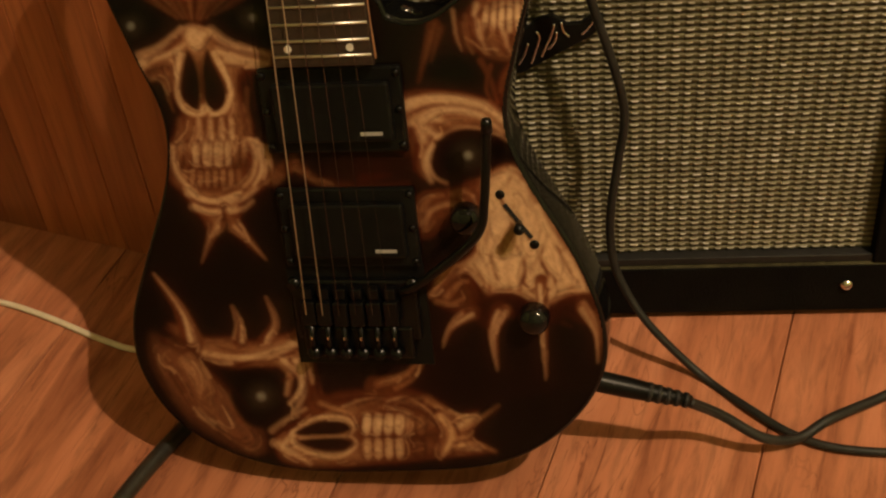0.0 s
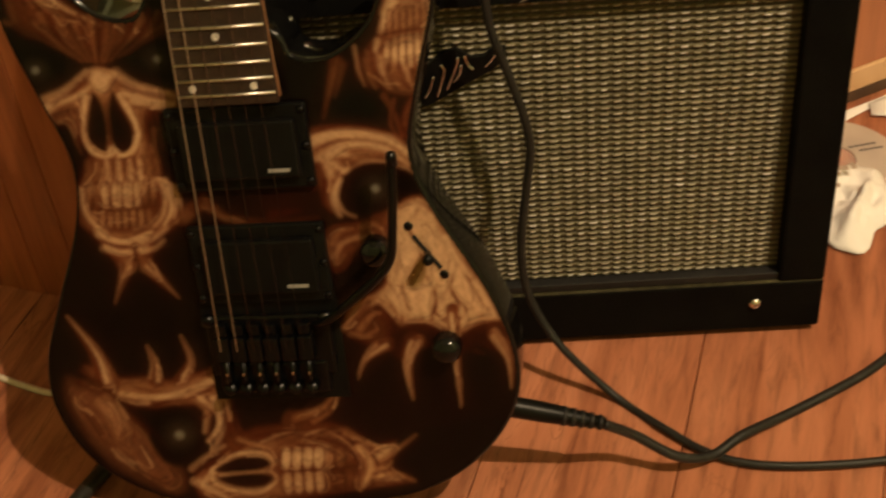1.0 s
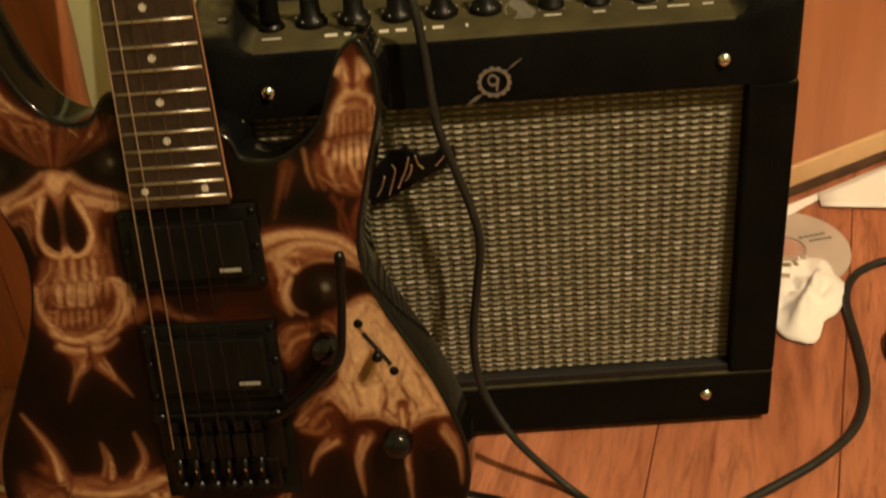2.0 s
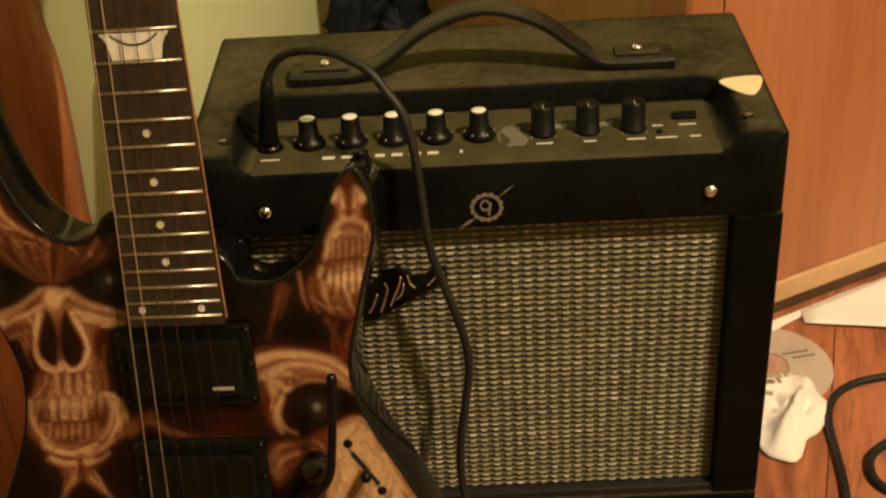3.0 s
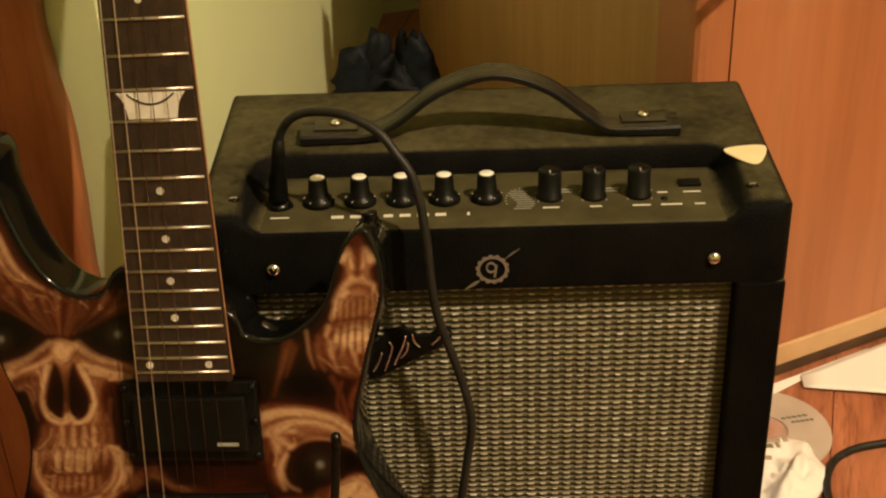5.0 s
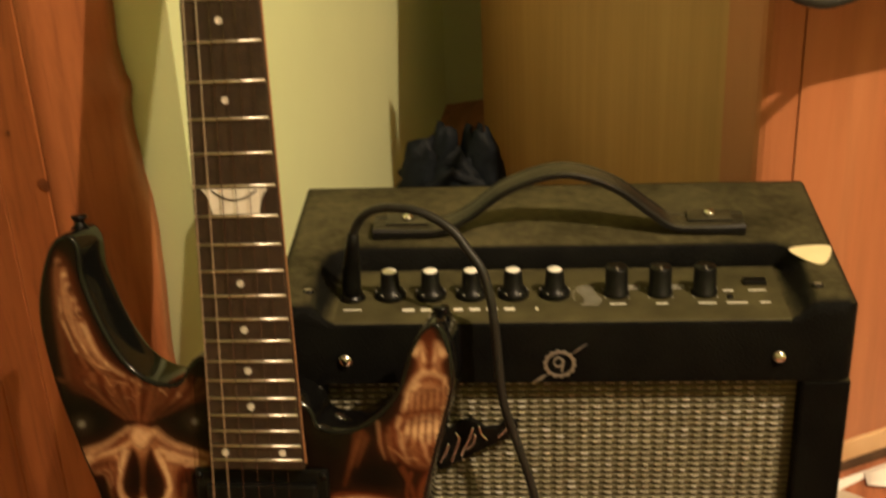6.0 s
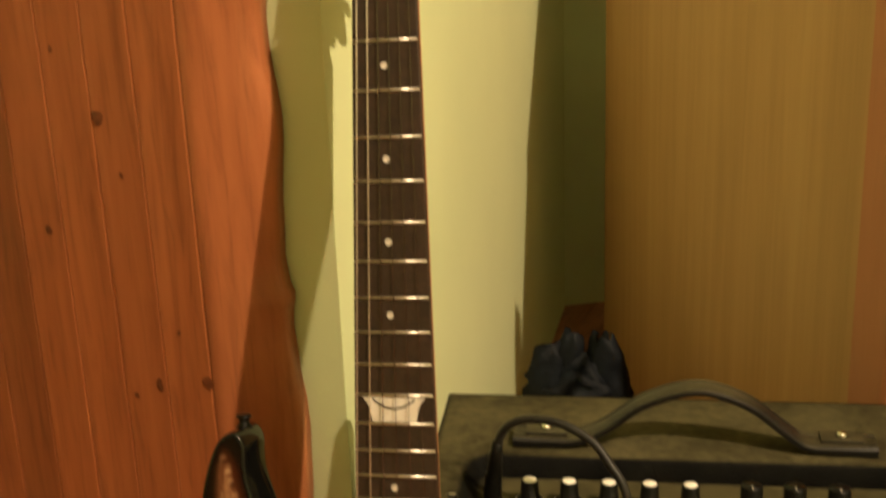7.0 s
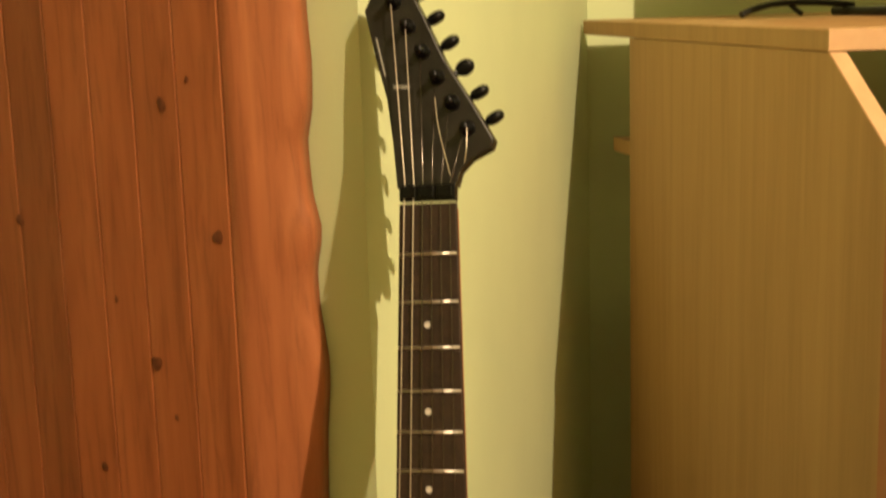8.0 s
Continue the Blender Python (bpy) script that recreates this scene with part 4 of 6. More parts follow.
    for k in range(6):
        a.oval(652 + k * 22, 752, 11, 20, TAN, 0, 0.4)
        a.oval(652 + k * 22, 750, 8, 14, PALE if k < 4 else BONE, 0, 0.9)
        a.oval(650 + k * 22, 794, 10, 18, TAN, 0, 0.4)
        a.oval(650 + k * 22, 793, 7, 12, BONE, 0, 0.9)
    a.stroke([(640, 772), (705, 776), (772, 772)], UMBER, 2, 2, 4, 0.8)
    for k in range(5):
        a.stroke([(590 + k * 36, 712 - k), (640 + k * 30, 706 + k * 3), (700 + k * 20, 716 + k * 4)], BONE if k % 2 else RUST, 3, 2, 5, 0.8)
    for pts in ([(780, 740), (800, 770), (784, 808)], [(812, 756), (846, 736)], [(812, 790), (850, 798)]):
        a.stroke(pts, PALE, 6, 3, 7, 0.7)
    for pts in ([(796, 746), (812, 772), (800, 806)], [(700, 720), (750, 730), (770, 752)]):
        a.stroke(pts, RUST, 3, 3, 5, 0.85)
    a.stroke([(660, 684), (716, 672), (744, 640), (748, 600)], TAN, 16, 2, 8)
    a.stroke([(690, 680), (728, 660), (744, 620)], BONE, 5, 1, 6, 0.8)
    a.fill([(848, 720), (884, 716), (960, 700), (1040, 700), (1040, 780), (940, 830), (890, 820), (884, 802), (850, 772)], (0.010, 0.005, 0.004), None, 6)
    first = a.c.copy()
    # --- second pass: ridges, teeth and hollows of each form
    DEEP = (0.055, 0.012, 0.005)
    # streaks that sweep down the upper horn
    for k in range(14):
        f = k / 13
        a.stroke([(152 + 62 * f, -284 + 130 * f), (164 + 96 * f, -190 + 110 * f), (206 + 140 * f, -96 + 66 * f)], (PALE, DEEP, BONE, CREAM, TAN)[k % 5], 6.5, 2.2, 6, 0.85)
    a.stroke([(150, -262), (158, -190), (176, -110), (196, -40)], BONE, 8, 5, 10, 0.7)
    # brow furrows and the bridge of the nose
    for k in range(21):
        f = k / 20 - 0.5
        a.stroke([(343 + 90 * f, 40 - 30 * abs(f)), (343 + 190 * f, 10 - 60 * f * f), (343 + 330 * f, -40 + 10 * math.sin(k * 2.1))], (BONE, DEEP, TAN)[k % 3], 1.2, 5.0, 5, 0.75)
    a.fill([(322, 62), (338, 46), (352, 46), (366, 62), (360, 84), (346, 98), (330, 86)], PALE, BONE, 5, 12, 0.9)
    for pts, w in (([(244, 100), (278, 86), (306, 64), (318, 52)], 8), ([(246, 118), (262, 128), (268, 138)], 10), ([(372, 56), (396, 74), (430, 88), (476, 98)], 9), ([(400, 108), (440, 118), (474, 118)], 6)):
        a.fold(pts, PALE, DEEP, w, w * 0.6)
    a.fold([(262, 128), (284, 118), (302, 122)], DEEP, RUST, 7, 3)
    for pts in ([(316, 96), (310, 136), (312, 176), (332, 202), (352, 206), (358, 186)], [(376, 96), (398, 132), (408, 164), (396, 194), (378, 204), (364, 190), (356, 170)]):
        a.stroke(pts, CREAM, 4.5, 3.0, 4, 0.85)
    a.stroke([(352, 112), (358, 150), (358, 182)], TAN, 3.0, 4.0, 4, 0.9)
    for x0, y0, x1, y1 in ((292, 150, 306, 200), (304, 140, 312, 190), (412, 130, 420, 190), (424, 138, 432, 200), (436, 160, 442, 220)):
        a.stroke([(x0, y0), ((x0 + x1) / 2 - 3, (y0 + y1) / 2), (x1, y1)], BONE if x0 % 8 else RUST, 5, 1.5, 5, 0.8)
    # jaw: gums, two rows of teeth, rolls of the chin
    a.fill([(308, 214), (340, 206), (376, 212), (412, 206), (440, 216), (446, 256), (436, 318), (410, 338), (376, 342), (340, 336), (316, 312), (304, 262)], TAN, RUST, 6, 16)
    for k, x in enumerate((316, 332, 350, 370, 390, 408, 424, 438)):
        a.stroke([(x, 214), (x + 1, 232), (x, 250)], PALE if k in (2, 3, 4, 5) else BONE, 4.5, 6.5, 6, 0.85)
    a.stroke([(304, 254), (320, 250), (376, 254), (438, 250)], RUST, 1.5, 1.5, 4, 0.7)
    for x, y, rx, ry in ((317, 274, 6, 20), (331, 275, 6.5, 21), (346, 276, 6.5, 23), (366, 276, 9.5, 24), (386, 275, 9, 25), (403, 275, 6.5, 25), (417, 273, 6, 22), (430, 271, 5.5, 20)):
        a.tooth(x, y, rx, ry, PALE if 340 < x < 408 else BONE)
    for k in range(8):
        a.tooth(326 + k * 13.6, 317 - 0.022 * (k - 3.5) ** 2 * 20, 5.4, 16, BONE if k in (0, 7) else (0.42, 0.235, 0.115))
    a.stroke([(318, 299), (376, 302), (436, 296)], DEEP, 1.6, 1.6, 3, 0.85)
    for pts, w in (([(303, 262), (306, 296), (322, 324), (346, 342)], 5), ([(443, 250), (452, 282), (446, 314), (430, 332)], 5), ([(462, 262), (470, 290), (466, 318)], 5), ([(330, 336), (352, 354), (384, 360)], 7), ([(404, 358), (430, 352), (452, 336)], 7), ([(340, 368), (366, 376), (388, 376)], 7), ([(406, 376), (428, 372), (446, 358)], 6)):
        a.fold(pts, PALE, RUST, w, w * 0.55)
    a.stroke([(396, 366), (396, 398)], DEEP, 5, 3, 6, 0.9)
    for pts in ([(384, 404), (370, 424), (356, 466)], [(414, 404), (436, 424), (470, 462)]):
        a.stroke(pts, BONE, 13, 1, 7, 0.9)
        a.stroke(pts, CREAM, 4, 0.6, 5, 0.8)
    # drift between the pickups
    a.fold([(486, 322), (512, 300), (536, 306), (562, 326), (600, 334)], BONE, DEEP, 8, 2)
    a.fold([(500, 300), (518, 276), (530, 300)], TAN, RUST, 7, 2)
    # lower horn: lips, gums and long teeth
    a.fill([(884, -178), (906, -172), (928, -104), (942, -20), (938, 46), (916, 106), (880, 112), (846, 96), (840, 52), (846, -12), (864, -80)], BONE, RUST, 5, 18)
    for pts, w in (([(870, -126), (882, -146), (890, -112)], 8), ([(924, -128), (912, -148), (906, -112)], 8), ([(858, -40), (876, -76), (900, -86), (930, -76)], 9), ([(850, -8), (862, -44), (880, -60)], 6), ([(842, 10), (838, 44), (850, 70)], 6), ([(930, -70), (938, -40), (938, -10)], 5)):
        a.fold(pts, CREAM, RUST, w, w * 0.6)
    a.stroke([(893, -165), (898, -128), (898, -96)], RUST, 12, 4, 9, 0.85)
    for k in range(6):
        a.tooth(866 + k * 12.5, -26 - k * 2.2, 5.0, 20, (0.40, 0.22, 0.11), 4)
    a.stroke([(856, -2), (900, -8), (938, -14)], DEEP, 2.4, 2.0, 4, 0.85)
    for k, hgt in enumerate((22, 30, 33, 32, 30, 28)):
        a.tooth(859 + k * 14.2, 24 + hgt * 0.35 - k * 2, 6.4, hgt, CREAM if k > 1 else PALE, 6 - 2 * k)
    for k in range(10):
        x = 800 + k * 11.5
        a.stroke([(x, 20 + 5 * k), (x + 6, 60 + 3 * k), (x + 16, 92 + k)], (PALE, DEEP, BONE, RUST)[k % 4], 4.6, 1.2, 5, 0.85)
    for pts in ([(768, 44), (758, 80), (744, 128)], [(778, 52), (770, 84), (762, 110)]):
        a.stroke(pts, TAN, 9, 1.5, 7, 0.9)
        a.stroke(pts, BONE, 3.5, 1, 5, 0.8)
    for pts, w in (([(926, 108), (902, 120), (888, 142), (886, 162)], 5), ([(906, 134), (890, 160), (892, 190)], 4), ([(850, 110), (866, 140), (880, 184)], 6), ([(868, 118), (860, 160), (878, 196)], 4)):
        a.fold(pts, (0.33, 0.11, 0.045), DEEP, w, w * 0.5)
    # one-eyed face: brow rolls, lids, cheek
    for pts, w in (([(714, 196), (760, 180), (820, 184), (870, 200), (896, 228)], 8), ([(726, 220), (760, 200), (806, 196), (850, 206), (888, 236)], 8), ([(748, 250), (740, 222), (762, 210), (790, 222)], 8), ([(772, 246), (800, 230), (840, 228), (880, 240), (900, 252)], 4), ([(764, 262), (758, 292), (770, 316), (790, 326)], 4.5)):
        a.fold(pts, PALE, TAN, w, w * 0.6)
    a.oval(782, 228, 17, 9, TAN, -10, 0.8, 0.9)
    a.stroke([(728, 232), (738, 262), (734, 304)], RUST, 6, 3, 7, 0.85)
    a.stroke([(716, 170), (780, 164), (850, 176)], RUST, 4, 3, 6, 0.7)
    a.oval(824, 278, 60, 45, NIGHT, -14, 0.12)
    a.stroke([(860, 266), (904, 284)], NIGHT, 22, 6, 6)
    a.oval(828, 277, 22, 19, (0.06, 0.07, 0.055), 0, 1.3, 0.9)
    a.oval(828, 277, 7, 7, (0.34, 0.36, 0.30), 0, 0.9)
    a.fill([(738, 350), (790, 336), (836, 322), (846, 380), (830, 396), (790, 396), (750, 424), (744, 390)], TAN, RUST, 6, 18)
    for pts, w in (([(746, 372), (762, 352), (782, 348)], 6), ([(752, 408), (762, 378), (790, 366), (820, 372)], 5), ([(800, 346), (820, 340), (836, 350)], 6)):
        a.fold(pts, (0.44, 0.22, 0.10), RUST, w, w * 0.5)
    a.oval(812, 420, 44, 34, NIGHT, -30, 0.5, 0.85)
    # cream field: long soft folds that fan out from the switch
    for pts, w in (([(862, 322), (856, 350), (868, 372)], 5), ([(896, 312), (890, 340), (904, 362)], 6), ([(924, 330), (934, 362), (952, 392)], 7), ([(950, 372), (968, 408), (992, 440)], 8), ([(856, 400), (850, 430), (862, 470), (868, 500)], 9), ([(884, 404), (872, 436), (886, 470), (894, 506)], 10), ([(930, 440), (912, 470), (912, 510)], 9), ([(966, 430), (984, 466), (1004, 500)], 10), ([(1000, 452), (1020, 486), (1036, 516)], 8), ([(944, 452), (934, 482), (944, 506)], 7), ([(964, 456), (978, 486), (970, 508)], 7)):
        a.fold(pts, CREAM, (0.30, 0.125, 0.050), w, w * 0.6)
    for pts in ([(850, 372), (842, 410), (836, 446)], [(900, 386), (912, 420), (904, 452)], [(956, 410), (950, 446), (958, 470)], [(984, 438), (996, 470), (990, 500)], [(930, 480), (920, 520), (934, 540)], [(976, 486), (986, 520), (970, 540)], [(838, 470), (856, 500), (850, 520)]):
        a.stroke(pts, RUST, 2.6, 1.2, 5, 0.6)
    a.oval(898, 432, 11, 28, (0.24, 0.17, 0.05), 22, 0.6, 0.8)
    for pts, w in (([(762, 524), (784, 494), (806, 474), (818, 478)], 7), ([(790, 528), (812, 504), (826, 500)], 6), ([(772, 536), (800, 540), (820, 530)], 5)):
        a.fold(pts, (0.46, 0.24, 0.11), RUST, w, w * 0.5)
    # claws: dark arches above, pale ridge inside
    for pts in ([(856, 556), (880, 536), (916, 540), (940, 560)], [(982, 566), (1004, 540), (1034, 530), (1052, 544)]):
        a.stroke(pts, DEEP, 12, 8, 9, 0.95)
    for pts, w in (([(896, 552), (876, 592), (882, 654)], 11), ([(956, 506), (962, 580), (968, 668)], 10), ([(1030, 548), (1054, 590), (1060, 640)], 12), ([(818, 556), (796, 578), (784, 606)], 6)):
        a.stroke(pts, (0.26, 0.10, 0.04), w, 1, 6)
        a.stroke([(x - 1.5, y + 2) for x, y in pts], CREAM, w * 0.42, 0.6, 5, 0.8)
    a.stroke([(996, 574), (1010, 580)], TAN, 5, 3, 5, 0.6)
    # lower left: wing membrane, horns, socket rim
    for pts in ([(300, 606), (340, 640), (386, 690), (424, 744)], [(280, 640), (320, 700), (376, 760)], [(296, 626), (330, 676), (390, 748), (440, 800)], [(340, 700), (400, 764), (452, 806)]):
        a.stroke(pts, (0.29, 0.135, 0.062), 7, 3, 12, 0.6)
    for pts in ([(322, 640), (344, 668), (352, 704)], [(334, 632), (362, 664), (372, 696)]):
        a.stroke(pts, (0.48, 0.27, 0.13), 6, 2, 8, 0.7)
    for pts in ([(286, 588), (340, 616), (396, 672), (440, 726)], [(300, 664), (350, 736), (420, 796)], [(262, 600), (272, 650), (300, 700)]):
        a.stroke(pts, DEEP, 3, 2, 6, 0.8)
    for pts, w in (([(336, 604), (318, 552), (272, 488)], 10), ([(412, 600), (416, 574), (408, 544)], 6), ([(472, 600), (484, 572), (468, 528)], 7)):
        a.stroke([(x + 0.6 * w, y + 2) for x, y in pts], RUST, w, 1, 7, 0.8)
        a.stroke(pts, PALE, w * 0.5, 0.7, 6, 0.85)
    for pts, w in (([(360, 628), (420, 636), (480, 632), (530, 610)], 6), ([(390, 612), (440, 622), (500, 606)], 5), ([(506, 650), (530, 664), (536, 700), (520, 730)], 8), ([(488, 644), (512, 668), (510, 700)], 5), ([(480, 764), (510, 742), (540, 726)], 6), ([(484, 786), (512, 800), (548, 824)], 7), ([(530, 606), (542, 640), (552, 680)], 6)):
        a.fold(pts, PALE if w > 5 else BONE, RUST, w, w * 0.55)
    # lower face on its side: nostrils, teeth in two columns, cheek spikes
    a.fill([(520, 768), (546, 752), (590, 744), (616, 752), (622, 764), (592, 770), (560, 774)], NIGHT, None, 4)
    a.fill([(524, 786), (556, 780), (596, 776), (626, 786), (616, 800), (588, 806), (548, 800)], NIGHT, None, 4)
    for pts in ([(516, 766), (556, 742), (606, 740), (626, 756), (620, 770)], [(520, 792), (556, 808), (600, 812), (632, 790), (622, 776)], [(530, 778), (580, 775), (618, 774)]):
        a.stroke(pts, PALE, 3.6, 2.4, 4, 0.85)
    a.fill([(634, 726), (690, 712), (752, 728), (778, 764), (768, 806), (720, 822), (650, 820), (634, 784)], TAN, RUST, 6, 14, 0.9)
    for k in range(6):
        a.tooth(648 + k * 19.5, 752 + 0.6 * k, 8.6, 20 - 0.5 * abs(k - 2), CREAM if k < 4 else BONE, 3)
        a.tooth(650 + k * 19.0, 796, 8.2, 19, PALE if k < 4 else TAN, -3)
    for k in range(6):
        a.stroke([(606 + k * 26, 722 - 3 * k), (650 + k * 22, 708 - k), (706 + k * 14, 712 + 3 * k), (752 + k * 8, 730 + 6 * k)], (PALE, DEEP, BONE)[k % 3], 2.4, 1.4, 4.5, 0.75)
    for pts, w in (([(776, 738), (796, 762), (796, 790), (778, 814)], 7), ([(756, 712), (800, 734), (828, 750)], 6), ([(826, 756), (850, 742), (882, 720)], 6), ([(806, 792), (836, 786), (876, 802)], 6), ([(800, 780), (826, 776), (836, 766)], 5), ([(566, 716), (600, 728), (620, 736)], 5)):
        a.fold(pts, (0.50, 0.28, 0.13), RUST, w, w * 0.4)
    for pts, w in (([(668, 682), (712, 668), (738, 640), (742, 604)], 7), ([(700, 690), (732, 672), (750, 640)], 5)):
        a.fold(pts, (0.42, 0.20, 0.085), DEEP, w, 1)
    # melt the two passes into one another, then model the forms: rims fall off into the ground
    def melt(c, r, times):
        for _ in range(times):
            c = (2 * c + np.roll(c, r, 0) + np.roll(c, -r, 0) + np.roll(c, r, 1) + np.roll(c, -r, 1)) / 6
        return c

    a.c = melt(0.34 * first + 0.66 * a.c, 1, 1)
    wide = melt(a.c.sum(2), 3, 14)
    a.c *= np.clip(0.42 + 1.15 * wide, 0.42, 1.0)[..., None]
    tone = np.clip(a.c.sum(2) / 0.9, 0, 1)
    a.c *= np.stack([0.60 + 0.14 * tone, 0.40 + 0.36 * tone, 0.31 + 0.47 * tone], 2)
    a.c += np.clip(wide - 0.03, 0, 0.5)[..., None] * np.array((0.060, 0.012, 0.004))
    # fine brushwork that follows the modelled forms
    lum = a.c.sum(2)
    soft = lum.copy()
    for _ in range(6):
        soft = (soft + np.roll(soft, 2, 0) + np.roll(soft, -2, 0) + np.roll(soft, 2, 1) + np.roll(soft, -2, 1)) / 5
    gy, gx = np.gradient(soft)
    bright = np.argwhere(lum > 0.12)
    for _ in range(1100):
        i, j = bright[rnd.randrange(len(bright))]
        pts, wd, sg = [], rnd.uniform(1.2, 3.0), rnd.choice((-1, 1))
        for _ in range(rnd.randint(4, 9)):
            i, j = min(max(int(i), 2), lum.shape[0] - 3), min(max(int(j), 2), lum.shape[1] - 3)
            if pts and (lum[i, j] < 0.10 or math.hypot(a.X[i, j] - pts[-1][0], a.Y[i, j] - pts[-1][1]) < 3):
                break
            pts.append((a.X[i, j], a.Y[i, j]))
            tx, ty = -gy[i, j], gx[i, j]
            L = math.hypot(tx, ty) + 1e-6
            i, j = round(i + sg * 3.2 * ty / L), round(j + sg * 3.2 * tx / L)
        if len(pts) > 2:
            a.stroke(pts, rnd.choice((RUST, RUST, UMBER, BONE, PALE, BONE)), wd, 0.6, 4.5, rnd.uniform(0.12, 0.35))
    a.c *= (0.85 + 0.32 * np.clip(a.c.sum(2), 0, 1.1))[..., None]
    # grain of the spray
    n1 = np.sin(a.X * 0.31 + 3 * np.sin(a.Y * 0.05)) * np.sin(a.Y * 0.27 + 2 * np.sin(a.X * 0.043))
    rng = np.random.RandomState(3)
    a.c *= (1 + 0.05 * n1 + rng.normal(0, 0.035, a.X.shape))[..., None]
    return np.clip(a.c, 0, 1)


def art_look(nt, p):
    at = nt.nodes.new("ShaderNodeVertexColor")
    at.layer_name = "art"
    v = coords(nt)
    c = mix(nt, at.outputs["Color"], ramp(nt, noise_out(nt, v, 160, 4), ((0.3, (0.72, 0.68, 0.64)), (0.7, (1, 1, 1)))), 0.6, "MULTIPLY")
    nt.links.new(c, p.inputs["Base Color"])
    p.inputs["Coat Weight"].default_value = 0.3
    p.inputs["Coat Roughness"].default_value = 0.06


M_ART = material("airbrushed_lacquer", art_look, rough=0.5, spec=0.08)


def body_shell():
    rings = [(0.0019, -0.0140), (0.0010, -0.0143), (0.0002, -0.0153), (0.0, -0.0170), (0.0, -0.050), (0.0010, -0.054), (0.0030, -0.056)]
    bm = bmesh.new()
    loops = [[bm.verts.new((v, -w, -u)) for u, v in inset_line(OUTLINE, d)] for d, w in rings]
    n = len(OUTLINE)
    for a, b in zip(loops, loops[1:]):
        for i in range(n):
            bm.faces.new((a[i], a[(i + 1) % n], b[(i + 1) % n], b[i]))
    for loop, (d, w) in ((loops[0], rings[0]), (loops[-1], rings[-1])):
        for tri in tessellate_polygon([[Vector((u, v, 0)) for u, v in inset_line(OUTLINE, d)]]):
            if len(set(tri)) == 3:
                bm.faces.new([loop[i] for i in tri])
    bmesh.ops.recalc_face_normals(bm, faces=bm.faces[:])
    return bm


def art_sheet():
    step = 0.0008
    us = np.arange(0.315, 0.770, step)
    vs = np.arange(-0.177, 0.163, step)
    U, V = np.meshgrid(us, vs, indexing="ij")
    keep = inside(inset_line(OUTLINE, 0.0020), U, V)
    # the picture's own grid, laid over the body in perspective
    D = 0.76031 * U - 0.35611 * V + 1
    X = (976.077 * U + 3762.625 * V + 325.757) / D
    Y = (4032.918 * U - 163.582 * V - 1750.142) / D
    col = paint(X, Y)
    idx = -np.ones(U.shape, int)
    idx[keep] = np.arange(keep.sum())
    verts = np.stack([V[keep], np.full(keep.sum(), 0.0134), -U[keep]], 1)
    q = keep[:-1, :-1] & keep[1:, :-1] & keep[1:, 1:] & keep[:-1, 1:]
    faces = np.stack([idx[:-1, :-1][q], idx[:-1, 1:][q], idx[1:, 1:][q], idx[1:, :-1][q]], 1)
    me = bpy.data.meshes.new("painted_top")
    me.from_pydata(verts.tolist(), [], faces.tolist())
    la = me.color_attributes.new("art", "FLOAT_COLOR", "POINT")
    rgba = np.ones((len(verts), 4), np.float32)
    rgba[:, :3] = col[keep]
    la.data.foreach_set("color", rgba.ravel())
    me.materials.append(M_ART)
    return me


def slab(u0, u1, v0, v1, w0, w1, bev=0.001):
    (u0, v0), (u1, v1) = lay(u0, v0), lay(u1, v1)
    return box(v0, v1, -w1, -w0, -u1, -u0, bev)


def humbucker(g, u, ring_name, name):
    ring = part(ring_name, slab(u - 0.0285, u + 0.0285, -0.0475, 0.0435, -0.0133, -0.0085, 0.0015), M_BLACK, g, "black plastic pickup ring")
    pu = part(name, slab(u - 0.0195, u + 0.0195, -0.0385, 0.0365, -0.0088, -0.0030, 0.0018), M_BLACK, g, "black humbucker pickup")
    part("printed_bar", slab(u + 0.0125, u + 0.0148, 0.0160, 0.0300, -0.0030, -0.0026, 0), M_PRINT, pu)
    for du, dv in ((-0.024, -0.0445), (-0.024, 0.0405), (0.024, -0.0445), (0.024, 0.0405), (0.0, -0.0445), (0.0, 0.0405)):
        part("ring_screw", lathe([(0.0, 0.0014), (0.0018, 0.001), (0.0026, 0.0)], 10), M_BLACKMETAL, ring, "", True, Matrix.Translation(G(u + du, dv, -0.0085)) @ pose(0, 0, 0, 90, 0, 0))


